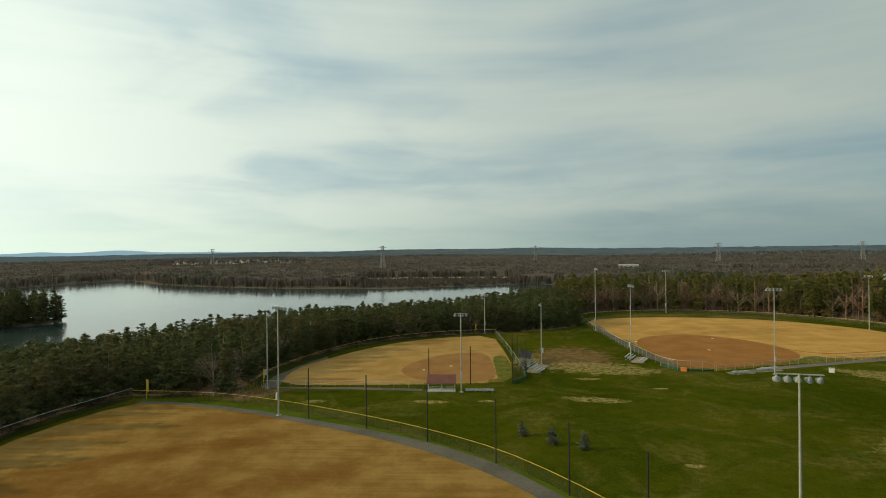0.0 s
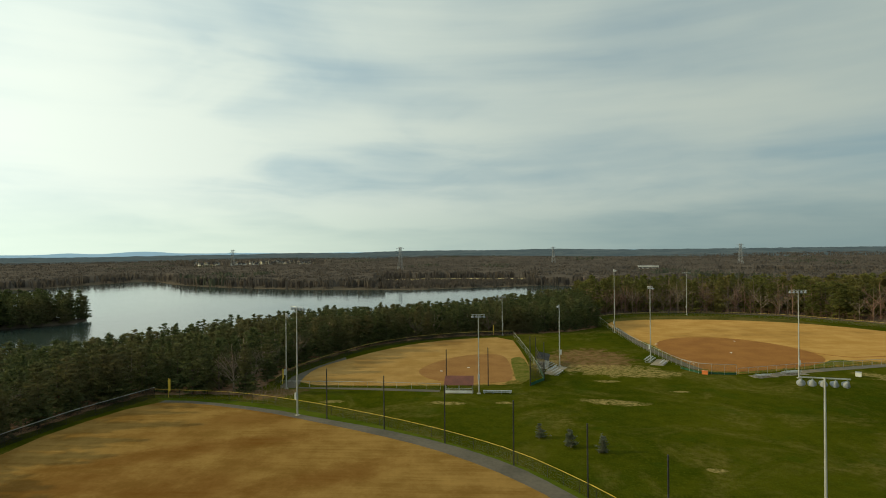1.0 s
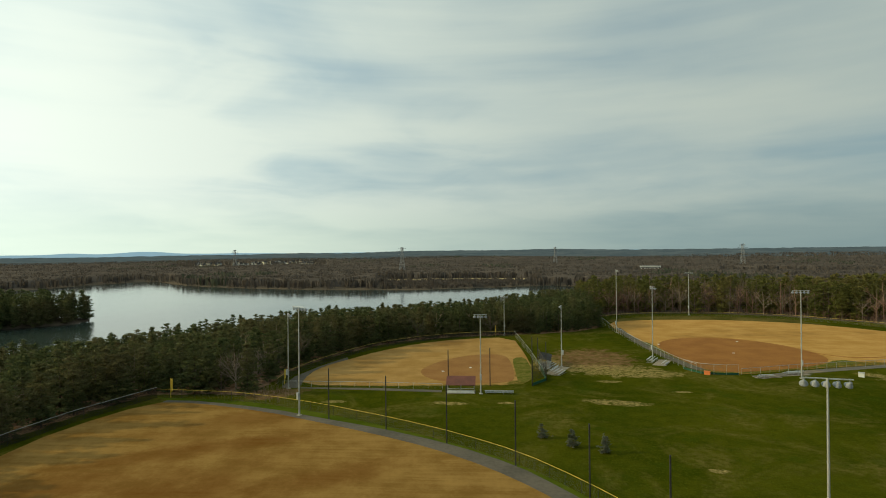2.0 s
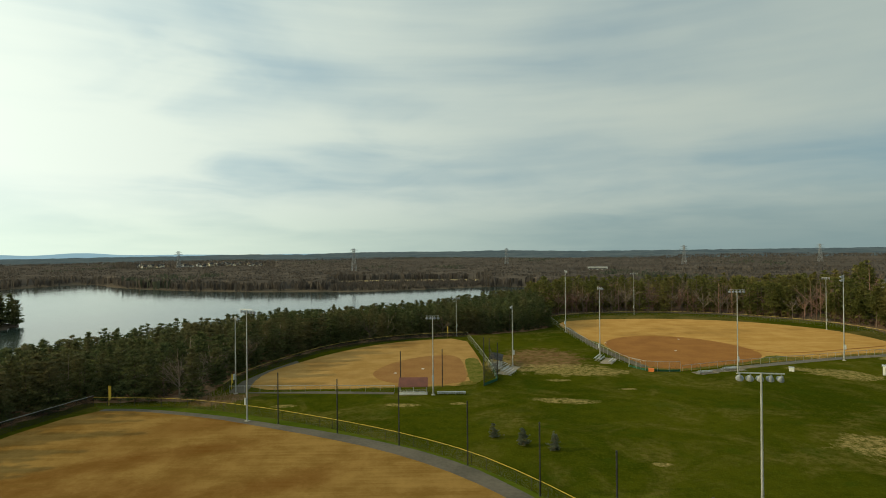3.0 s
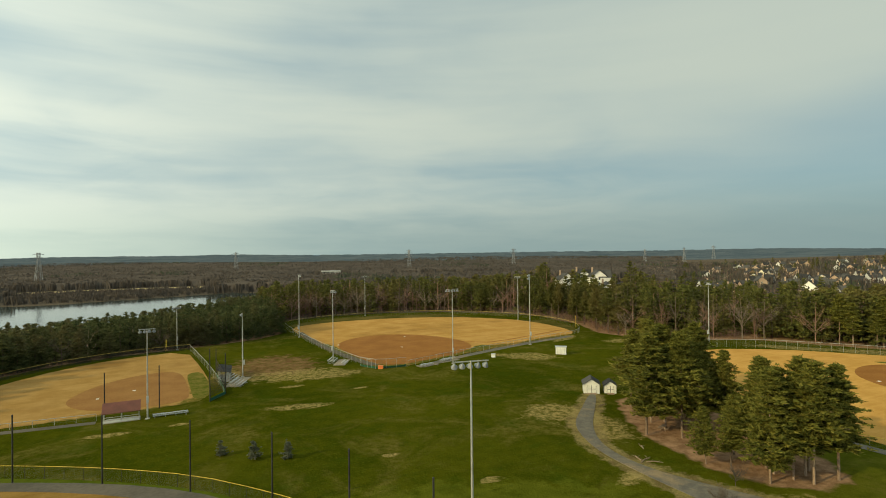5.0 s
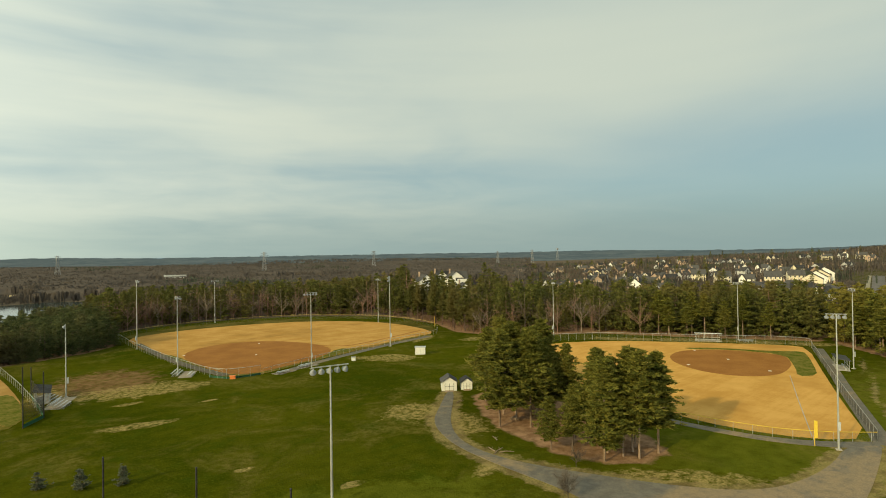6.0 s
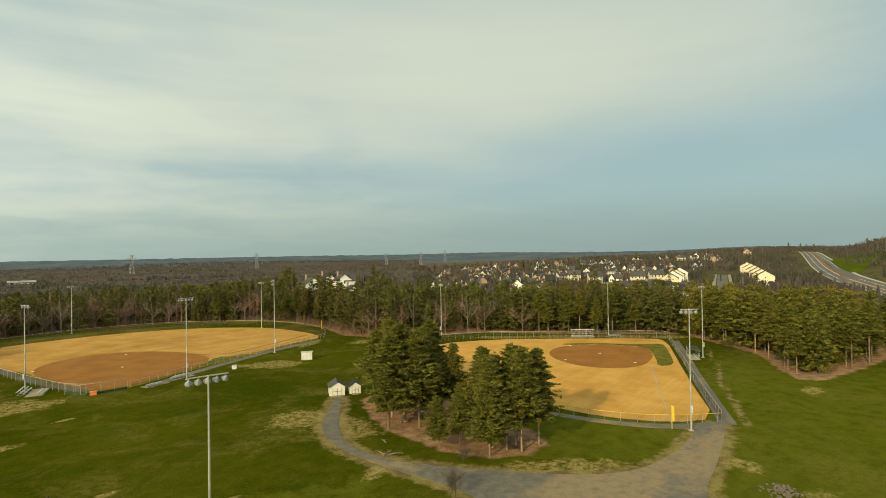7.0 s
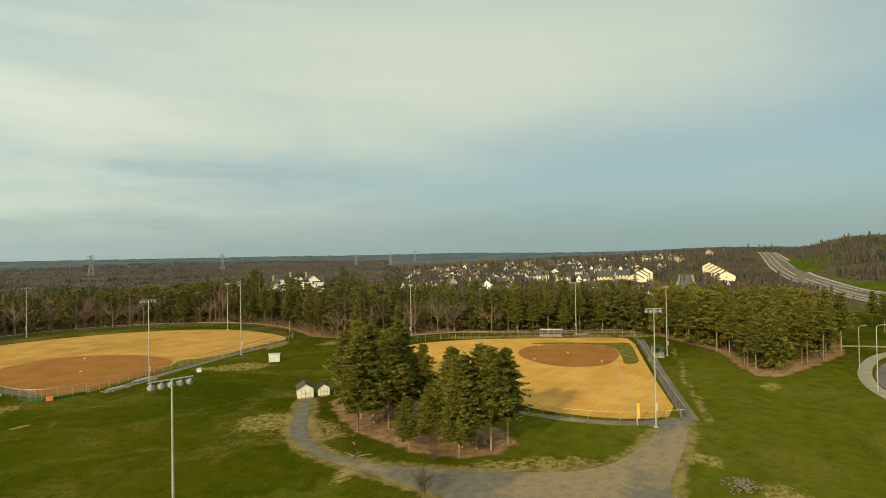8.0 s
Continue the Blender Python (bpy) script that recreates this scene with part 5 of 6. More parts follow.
# ---- far country ----
def canopy(name, poly_rule, r0, r1, step, seed, mat, label, tall=(8, 10.5), a0=-50, a1=66, blades=13, slim=1.0):
    """Far woods: many small ragged tufts standing on the ground."""
    r_ = np.random.default_rng(seed)
    r = r0
    spots = []
    while r < r1:
        gap_ = step * (r / r0) ** 0.8
        for az in np.arange(a0, a1, math.degrees(gap_ / r)):
            spots.append((az + r_.uniform(-0.5, 0.5) * math.degrees(gap_ / r), r + r_.uniform(-0.5, 0.5) * gap_, gap_))
        r += gap_ * 1.6
    s = np.array(spots)
    x, y = -s[:, 1] * np.sin(np.radians(s[:, 0])), s[:, 1] * np.cos(np.radians(s[:, 0]))
    ok = poly_rule(x, y, s[:, 0], s[:, 1])
    x, y, w = x[ok], y[ok], s[ok, 2]
    z = lie(x, y)
    n_ = len(x)
    h = r_.uniform(*tall, n_)
    a = r_.uniform(0, 6.283, (n_, blades))
    base = np.stack([x[:, None] + 0.32 * w[:, None] * r_.normal(0, 1, a.shape), y[:, None] + 0.32 * w[:, None] * r_.normal(0, 1, a.shape), np.repeat(z[:, None] - 0.5, blades, 1)], -1)
    half = (np.minimum(w, 11)[:, None] * r_.uniform(0.06, 0.13, a.shape) * slim)[..., None]
    side = np.stack([np.cos(a), np.sin(a), 0 * a], -1) * half
    lean = 0.10 * np.minimum(w, 9)[:, None]
    tipz = np.stack([lean * r_.normal(0, 1, a.shape), lean * r_.normal(0, 1, a.shape), h[:, None] * r_.uniform(0.80, 1.02, a.shape)], -1)
    mid = base + tipz * np.array([0.85, 0.85, 0.86])
    v = np.stack([base - 0.6 * side, base + 0.6 * side, mid + side, base + tipz, mid - side], 2).reshape(-1, 3)
    f = np.array([[0, 1, 2], [0, 2, 4], [4, 2, 3]])
    faces = (f[None] + (np.arange(n_ * blades) * 5)[:, None, None]).reshape(-1, 3)
    return tagged(new(name, raw(name, [(v, faces)], mat)), label, "woods", kind="stuff")


FAR_WOOD = foliage("far_bare_woods", (0.070, 0.060, 0.053), (0.112, 0.094, 0.078), (0.080, 0.074, 0.068))
FAR_GREEN = foliage("far_pine_woods", (0.046, 0.056, 0.040), (0.080, 0.088, 0.060), (0.085, 0.085, 0.06))
MEADOW = [pol(a, r) for a, r in [(10.5, 700), (2, 690), (-4.5, 720), (-4.5, 760), (2, 735), (10.5, 740)]]
MEADOW_2 = [pol(a, r) for a, r in [(-23, 900), (-33, 940), (-33, 1010), (-23, 960)]]


def dry_far(x, y, az, r):
    clear = ~inside(LAKE, x, y) & (gap(LAKE, x, y) > 1.5) & ~inside(MEADOW, x, y) & ~inside(MEADOW_2, x, y)
    shore_meadow = (az > -4.5) & (az < 10.5) & (r < 750) & (np.sin(x * 7.3) * np.sin(y * 5.1) < 2.0)
    town = (az > 17) & (az < 29.5) & (r > 1380) & (r < 1800) & (np.sin(x * 3.1) < 0.8)
    yard = (az > -17.2) & (az < -14.6) & (r > 930) & (r < 1005)
    clear = clear & ~shore_meadow & ~town & ~yard
    return clear & (az > -56) & ~((r < 460) & (az > -14) & (az < 60))


canopy("far_bare_woods", dry_far, 420, 2300, 7.2, 31, FAR_WOOD, "grey-brown leafless forest across the lake")
canopy("far_pine_woods", lambda x, y, az, r: dry_far(x, y, az, r) & (np.sin(x / 97 + 2) * np.sin(y / 140) + 0.4 * np.sin(x / 31) > 0.80), 480, 2200, 14, 32, FAR_GREEN, "dark green pine stands in the far forest", (9, 12.5))

canopy("shore_brush", lambda x, y, az, r: ~inside(LAKE, x, y) & (gap(LAKE, x, y) > 2.0), 560, 704, 5.0, 33, FAR_WOOD, "low grey-brown brush along the far shore", (2.6, 4.6), -5, 11)

# the closed canopy of the far forest, as one uneven sheet between the tree tops
cr, ca = 470 * 1.018 ** np.arange(0, 80), np.arange(-50, 66, 0.3)
gr, ga = np.meshgrid(cr, ca, indexing="ij")
gx, gy = -gr * np.sin(np.radians(ga)), gr * np.cos(np.radians(ga))
bumps = np.array([noise.fractal((a * 0.03, b * 0.03, 0.0), 0.7, 2.1, 4) for a, b in zip(gx.ravel(), gy.ravel())]).reshape(gx.shape)
keep = dry_far(gx.ravel(), gy.ravel(), ga.ravel(), gr.ravel()).reshape(gx.shape)
deep = keep.astype(float)
for _ in range(2):
    low_ = np.pad(deep, 1, mode="edge")
    low_ = np.min([low_[1 + p:low_.shape[0] - 1 + p, 1 + q:low_.shape[1] - 1 + q] for p in (-1, 0, 1) for q in (-1, 0, 1)], axis=0)
    deep = 0.55 * low_ + 0.45 * deep * low_
gz = lie(gx, gy) + np.where(deep > 0.9, 7.0 + 1.5 * bumps, -1.5)
ni, nj = gr.shape
i, j = np.meshgrid(np.arange(ni - 1), np.arange(nj - 1), indexing="ij")
whole = keep[:-1, :-1] & keep[1:, :-1] & keep[:-1, 1:] & keep[1:, 1:]
gf = np.stack([i * nj + j, i * nj + j + 1, (i + 1) * nj + j + 1, (i + 1) * nj + j], -1)[whole]
CANOPY = plain("bare_treetops", (0.064, 0.056, 0.050), (0.104, 0.088, 0.074), 0.008, 0.12, 0.95, depth=0.3, spec=0.0)
tagged(new("forest_canopy", raw("forest_canopy", [(np.stack([gx.ravel(), gy.ravel(), gz.ravel()], 1), gf)], CANOPY, True)), "grey-brown closed treetops of the far forest", "woods", kind="stuff")

STRAW = plain("meadow_straw", (0.30, 0.24, 0.13), (0.40, 0.33, 0.19), 0.01, 0.1, 0.95, spec=0.0)
ribbon("meadow", [pol(a, 722) for a in np.arange(10.5, -4.6, -0.5)], (34, 34), 0.6, STRAW, "pale straw meadow between lake and forest", "meadow", True)
ribbon("meadow_far", [pol(a, 900 + (-a - 23) * 6) for a in np.arange(-22, -33, -0.5)], (50, 60), 0.8, STRAW, "pale straw clearing under the power line", "meadow", True)

# far rolling woodland up to the skyline, its bluish colour includes the distance haze
HAZY_HILL = plain("hazy_hill_woods", (0.062, 0.084, 0.104), (0.104, 0.126, 0.142), 0.006, 0.03, 0.95, spec=0.0)
# the ridge glows a hazy pale blue of its own instead of taking sunlight
RIDGE_GLOW = material("glowing_blue_ridge", lambda n: n.add("ShaderNodeEmission", Color=rgb(0.35, 0.52, 0.61), Strength=1.0).outputs[0])
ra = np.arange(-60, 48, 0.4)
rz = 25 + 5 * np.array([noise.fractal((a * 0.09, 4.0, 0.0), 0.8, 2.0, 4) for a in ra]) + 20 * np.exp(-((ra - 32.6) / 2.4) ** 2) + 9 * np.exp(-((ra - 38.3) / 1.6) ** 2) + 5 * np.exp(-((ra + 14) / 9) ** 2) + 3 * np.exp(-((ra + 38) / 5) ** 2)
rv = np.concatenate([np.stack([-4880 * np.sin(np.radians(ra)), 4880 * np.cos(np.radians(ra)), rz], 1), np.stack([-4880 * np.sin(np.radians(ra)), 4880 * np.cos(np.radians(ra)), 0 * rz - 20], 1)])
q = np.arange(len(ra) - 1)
tagged(new("backdrop", raw("backdrop", [(rv, np.stack([q, q + 1, q + 1 + len(ra), q + len(ra)], 1))], RIDGE_GLOW)), "self-lit pale blue mountain ridge on the skyline", "mountains", kind="structure")
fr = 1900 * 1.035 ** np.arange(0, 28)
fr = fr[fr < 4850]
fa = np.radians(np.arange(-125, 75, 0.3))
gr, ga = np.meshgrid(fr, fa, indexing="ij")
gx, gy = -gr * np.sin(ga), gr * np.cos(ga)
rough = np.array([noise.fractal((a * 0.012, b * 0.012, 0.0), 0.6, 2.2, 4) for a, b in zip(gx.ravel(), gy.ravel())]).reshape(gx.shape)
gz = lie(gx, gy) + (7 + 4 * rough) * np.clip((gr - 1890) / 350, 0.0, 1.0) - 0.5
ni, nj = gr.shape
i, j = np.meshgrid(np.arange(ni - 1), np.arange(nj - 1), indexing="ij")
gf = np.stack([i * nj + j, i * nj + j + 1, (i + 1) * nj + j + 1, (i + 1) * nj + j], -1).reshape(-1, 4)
tagged(new("far_hills", raw("far_hills", [(np.stack([gx.ravel(), gy.ravel(), gz.ravel()], 1), gf)], HAZY_HILL, True)), "dark rolling wooded country below the skyline, haze blue in its colour", "hills", kind="structure")

# ---- transmission towers ----
def tower(at, height, turn):
    z = ground_z(*at)
    ob = thing("transmission_tower", (*at, z), turn, "grey steel lattice transmission tower above the forest", "pylon", "transmission towers")
    half = lambda u: height * (0.10 * (1 - u) + 0.018 * u) if u < 0.7 else height * 0.035
    levels = [0, 0.2, 0.38, 0.52, 0.64, 0.74, 0.84, 0.93, 1.0]
    corner = ((1, 1), (1, -1), (-1, -1), (-1, 1))
    for sx, sy in corner:
        pts = [(sx * half(u), sy * half(u), height * u) for u in levels]
        v, f = tube(pts, 0.30, 4)
        part("leg", mesh_of("leg", v, f, STEEL_DARK), None, ob)
    bits = []
    for u, w in zip(levels, levels[1:]):
        for (ax, ay), (bx, by) in zip(corner, corner[1:] + corner[:1]):
            bits.append(rod((ax * half(u), ay * half(u), height * u), (bx * half(w), by * half(w), height * w), 0.13, None, 4))
            bits.append(rod((bx * half(u), by * half(u), height * u), (ax * half(w), ay * half(w), height * w), 0.13, None, 4))
    part("bracing", join(*bits), STEEL_DARK, ob)
    for u, span in ((0.72, 0.17), (0.83, 0.21), (0.94, 0.15)):
        part("cross_arm", join(rod((-span * height, 0, height * u), (span * height, 0, height * u), 0.22, None, 4), rod((-span * height, 0, height * u), (0, 0, height * (u + 0.05)), 0.15, None, 4), rod((span * height, 0, height * u), (0, 0, height * (u + 0.05)), 0.15, None, 4)), STEEL_DARK, ob)


STEEL_DARK = plain("weathered_tower_steel", (0.20, 0.21, 0.22), (0.28, 0.29, 0.30), 0.2, 2.0, 0.6, 0.3)
for az, dist, h in [(25.0, 1350, 42), (8.7, 920, 44), (-6.9, 1250, 42), (-23.8, 1150, 43), (-34.5, 1300, 42), (-47.2, 1600, 40), (-50.7, 1750, 42), (-53.2, 1950, 42)]:
    tower(pol(az, dist), h, az + 20)

# ---- houses ----
SIDING = [plain("white_siding", (0.66, 0.65, 0.60), (0.76, 0.75, 0.70), 0.1, 1.5, 0.7), plain("cream_siding", (0.56, 0.50, 0.36), (0.66, 0.60, 0.45), 0.1, 1.5, 0.7),
          plain("grey_siding", (0.36, 0.37, 0.36), (0.46, 0.46, 0.44), 0.1, 1.5, 0.7), plain("tan_brick", (0.34, 0.24, 0.17), (0.42, 0.31, 0.22), 0.1, 1.5, 0.8)]
PANE = plain("window_glass", (0.03, 0.035, 0.04), (0.06, 0.065, 0.07), 0.2, 1.0, 0.15, spec=0.6)


def house(w, dp, wall, ridge, mat, wing=True, bays=3, storeys=2, porch=True):
    """A gabled house with its ridge along x; the front is its -y side."""
    ob = thing("house", label="pale two-storey house with a dark gabled roof among bare trees", category="house", group="hillside houses")
    def gabled(x0, x1, d0, d1, along_y=False):
        g = [(d0, 0), (d1, 0), (d1, wall), ((d0 + d1) / 2, ridge), (d0, wall)]
        bm = bmesh.new()
        a = [bm.verts.new((x0, u, z) if not along_y else (u, x0, z)) for u, z in g]
        b = [bm.verts.new((x1, u, z) if not along_y else (u, x1, z)) for u, z in g]
        bm.faces.new(a), bm.faces.new(b[::-1])
        for q in range(5):
            bm.faces.new((a[q], b[q], b[(q + 1) % 5], a[(q + 1) % 5]))
        bmesh.ops.recalc_face_normals(bm, faces=bm.faces)
        return bm
    def roofs(x0, x1, d0, d1, lift, along_y=False):
        mid, over = (d0 + d1) / 2, 0.45
        for s in (-1, 1):
            run = (d1 - d0) / 2 + over
            drop = (ridge - wall) * run / ((d1 - d0) / 2)
            c = [(x0 - over, mid, ridge + lift), (x1 + over, mid, ridge + lift), (x1 + over, mid + s * run, ridge - drop + lift), (x0 - over, mid + s * run, ridge - drop + lift)]
            if along_y:
                c = [(y_, x_, z_) for x_, y_, z_ in c]
            part("roof", slab(c, 0.22), SHINGLE, ob, "dark shingle roof slope")
    part("wall", gabled(-w / 2, w / 2, -dp / 2, dp / 2), mat, ob)
    roofs(-w / 2, w / 2, -dp / 2, dp / 2, 0.12)
    if wing:
        ww = w * 0.42
        part("wing", gabled(-dp / 2 - 2.2, 0, -w / 2 + 0.2, -w / 2 + 0.2 + ww, True), mat, ob)
        roofs(-dp / 2 - 2.2, 0, -w / 2 + 0.2, -w / 2 + 0.2 + ww, 0.14, True)
    floor_h = wall / storeys
    for side in (-1, 1):
        for st in range(storeys):
            for b in range(bays):
                x = (b - (bays - 1) / 2) * w / bays
                if side < 0 and wing and x < -w * 0.05:
                    y = -dp / 2 - 2.2
                else:
                    y = side * dp / 2
                window = part("window", box((1.25, 0.10, 1.6), (x, y + side * 0.02, st * floor_h + 0.9)), WHITE, ob, "white framed window")
                part("pane", box((0.95, 0.05, 1.3), (x, y + side * 0.075, st * floor_h + 1.05)), PANE, window, "dark glass pane")
    for side in (-1, 1):
        for st in range(storeys):
            window = part("window", box((0.10, 1.2, 1.6), (side * (w / 2 + 0.02), 0, st * floor_h + 0.9)), WHITE, ob, "white framed window")
            part("pane", box((0.05, 0.9, 1.3), (side * (w / 2 + 0.075), 0, st * floor_h + 1.05)), PANE, window, "dark glass pane")
    if porch:
        part("door", box((1.1, 0.08, 2.1), (w * 0.12, -dp / 2 - 0.03, 0.1)), WOOD, ob)
        part("chimney", box((0.9, 0.8, ridge - wall + 1.6), (w * 0.3, dp * 0.2, wall)), SIDING[3], ob, "brick chimney")
    return ob


HOUSES = [house(11, 9, 5.6, 9.2, SIDING[0]), house(12.5, 9, 5.6, 9.0, SIDING[1]), house(10, 8.5, 5.4, 8.8, SIDING[2]), house(11.5, 9, 5.6, 9.4, SIDING[3]),
          house(9.0, 14, 8.2, 12.6, SIDING[0], False, 2, 3, False), house(9.0, 13, 8.2, 12.2, SIDING[1], False, 2, 3, False), house(11.5, 9.5, 8.4, 12.4, SIDING[1], False, 4, 3, False)]
placed_houses = []
used = set()
def put_house(kind, x, y, turn, label="", group="", apart=15.0):
    if any(math.hypot(x - a, y - b) < (9.2 if kind in (4, 5) else apart) for a, b in placed_houses):
        return
    placed_houses.append((x, y))
    m = pose(x, y, ground_z(x, y) - 0.15, 0, 0, turn)
    if kind not in used:
        used.add(kind)
        ob = HOUSES[kind]
        ob.matrix_basis = m
    else:
        ob = copy_thing(HOUSES[kind], m)
    tagged(ob, label, "house", group)


# a trio of white houses above the woods, townhouse rows, and the scattered estate on the slope
for k_, (az, dist, turn) in enumerate([(-39.6, 334, 68), (-41.2, 342, 66), (-42.7, 334, 62), (-43.7, 300, 56)]):
    put_house(0, *pol(az, dist), turn, "white two-storey house with dark roof rising above the woods", "", 8.0)
for q in range(6):
    put_house(5, *pol(-83.0 + 0.28 * q, 505 + 33 * q), 10, "cream three-storey townhouse in a stepped row", "townhouse row")
for q, (az, dist) in enumerate([(-76.0, 560), (-75.7, 530), (-75.4, 500), (-75.1, 470)]):
    put_house(4 + q % 2, *pol(az, dist), 12, "white three-storey townhouse in a stepped row", "townhouse row")
for q, (az, dist) in enumerate([(-61.2, 520), (-66.2, 530), (-68.2, 505), (-70.2, 500), (-72.2, 498), (-73.9, 505)]):
    put_house(6 if q % 3 else 0, *pol(az, dist + 14 * (q % 2)), az + 9 * (q % 3) - 6, "cream three-storey townhouse on the hillside", "hillside townhouses", 12.0)
for q, (az, dist) in enumerate([(-70.8, 408), (-72.6, 412), (-74.3, 404), (-76.2, 398)]):
    put_house(q % 2, *pol(az, dist), az + 14 * (q % 2), "pale house with a broad dark roof on the hillside", "hillside houses", 11.0)
for q, (az, dist) in enumerate([(-59.9, 340), (-59.0, 322), (-57.8, 350), (-62.0, 322), (-60.8, 470), (-55.9, 390), (-63.6, 360), (-54.0, 420)]):
    put_house(q % 4, *pol(az, dist), 47 * q, "pale suburban house half hidden by bare trees")
r_ = np.random.default_rng(41)
for q in range(260):
    az, dist = r_.uniform(-83, -52), 360 + 720 * r_.uniform() ** 0.9
    if -81.2 < az < -77.6 and dist < 720 or -84 < az < -80.6 and dist < 720 or len(placed_houses) > 98:
        continue
    put_house(int(r_.choice([0, 1, 2, 2, 3, 3])), *pol(az, dist), r_.uniform(0, 360), "pale suburban house on the wooded hillside", "hillside houses")
for q in range(64):
    put_house(int(r_.integers(0, 3)), *pol(r_.uniform(17.5, 29), r_.uniform(1450, 1750)), r_.uniform(0, 360), "far white house of a town beyond the lake", "far town houses")

def warehouse(at, turn, w, dp, h):
    """A long low flat-roofed building with a parapet, loading doors and a strip of windows."""
    ob = thing("warehouse", (*at, ground_z(*at)), turn, "long low pale warehouse in the far forest", "building")
    part("wall", box((w, dp, h), bevel=0.05), SIDING[2], ob)
    part("roof", box((w + 0.6, dp + 0.6, 0.5), (0, 0, h), 0.05), SIDING[2], ob, "flat grey roof slab")
    for q in range(9):
        door = part("door", box((3.6, 0.12, 4.0), ((q - 4) * w / 10, -dp / 2 - 0.05, 0.1)), SIDING[2], ob, "grey loading door")
        part("sill", box((3.8, 0.3, 0.15), ((q - 4) * w / 10, -dp / 2 - 0.1, 0.0)), CONCRETE, door)
    for q in range(12):
        part("window", box((3.0, 0.1, 1.1), ((q - 5.5) * w / 13, -dp / 2 - 0.04, h - 2.6)), PANE, ob, "dark window strip")


warehouse(pol(-15.9, 985), -14, 32, 16, 8.5)

HWY_MID = [pol(a, r) for a, r in [(-106, 330), (-98, 375), (-93.5, 425), (-90.8, 505), (-89.0, 585), (-88.1, 690), (-87.5, 810), (-86.8, 935), (-86.2, 1070)]]

# trees of the estate
FAR_BARE = [bare_tree(rs, 16.0, 5, 4, 1) for _ in range(4)]
x, y = [], []
for q in range(900):
    az, dist = r_.uniform(-97, -46), 285 + 1050 * r_.uniform() ** 0.8
    a, b = pol(az, dist)
    if (-81.2 < az < -77.9 and dist < 700) or gap(HWY_MID, [a], [b], False)[0] < 60 or inside(WOODS_N, [a], [b])[0]:
        continue
    if all(math.hypot(a - c, b - e) > 8.5 for c, e in placed_houses):
        x.append(a), y.append(b)
spots = list(zip(x, y))
mass("estate_bare_trees", spots[::4] + spots[1::4], FAR_BARE, (0.55, 0.9), "grey-brown leafless trees between the houses", (TWIG,), 51)
mass("estate_red_trees", spots[2::4], FAR_BARE, (0.5, 0.85), "reddish leafless trees between the houses", (TWIG_RED,), 52)
mass("estate_pines", spots[3::8], MASS_PINES, (0.7, 1.05), "dark pines between the houses", (BARK, NEEDLE_DARK), 53)



def estate_free(x, y, az, r):
    free = np.ones(len(x), bool)
    for a, b in placed_houses:
        free &= np.hypot(x - a, y - b) > 9.0
    street = (az < -77.9) & (az > -81.2) & (r < 690)
    on = np.interp(az, [-106, -98, -93.5, -90.8, -89.0, -88.1, -87.5, -86.8, -86.2], [330, 375, 425, 505, 585, 690, 810, 935, 1070])
    road_ = (gap(HWY_MID, x, y, False) < 27) | ((az < -86.5) & (r > on) & (r < on + 105))
    lane = np.sin(r / 19.0 + az * 0.35) > 0.86
    return free & ~((az < -91.5) & (r < 430)) & ~street & ~road_ & ~lane & ~inside(WOODS_N, x, y)


canopy("estate_woods", estate_free, 300, 1500, 7.5, 61, FAR_WOOD, "grey-brown leafless trees covering the built-up slope", (4.5, 9), -112, -50, 26, 0.5)
canopy("estate_pine_stands", lambda x, y, az, r: estate_free(x, y, az, r) & (np.sin(x / 47 + 2) * np.sin(y / 60) + 0.4 * np.sin(x / 21) > 0.55), 310, 1400, 10, 62, FAR_GREEN, "dark green pines dotted over the built-up slope", (7, 11), -112, -50, 22, 0.6)

PAVE = plain("worn_pavement", (0.20, 0.18, 0.12), (0.28, 0.25, 0.175), 0.4, 4.0, 0.9)

# ---- streets and the highway on the slope ----
for off, name in ((-1.0, "pavement_estate"), (1.0, "pavement_estate_far")):
    ribbon(name, [pol(-79.6 + off * (0.85 - 0.026 * q), 385 + 24 * q) for q in range(12)], (2.6, 2.6), 0.16, PAVE, "pale concrete footway beside the estate street", "pavement", True)
ribbon("road_estate", [pol(-79.6, 385 + 24 * q) for q in range(12)], (8, 9), 0.12, ROAD, "grey asphalt estate street running uphill", "road", True)
HWY = smooth([pol(a, r) for a, r in [(-104, 305), (-97, 358), (-93.1, 402), (-90.6, 488), (-88.9, 560), (-87.7, 660), (-86.9, 800), (-86.3, 950), (-85.9, 1080)]], False, 3)
HWY_2 = smooth([pol(a, r) for a, r in [(-105, 350), (-98, 405), (-94.0, 450), (-91.0, 525), (-89.2, 615), (-88.5, 730), (-88.1, 820), (-87.3, 920), (-86.5, 1060)]], False, 3)
ribbon("road_highway", HWY, (11, 9), 0.25, ROAD, "dark asphalt carriageway climbing the hill", "road", True)
ribbon("road_highway_far", HWY_2, (10, 9), 0.25, ROAD, "dark asphalt carriageway beyond the median", "road", True)
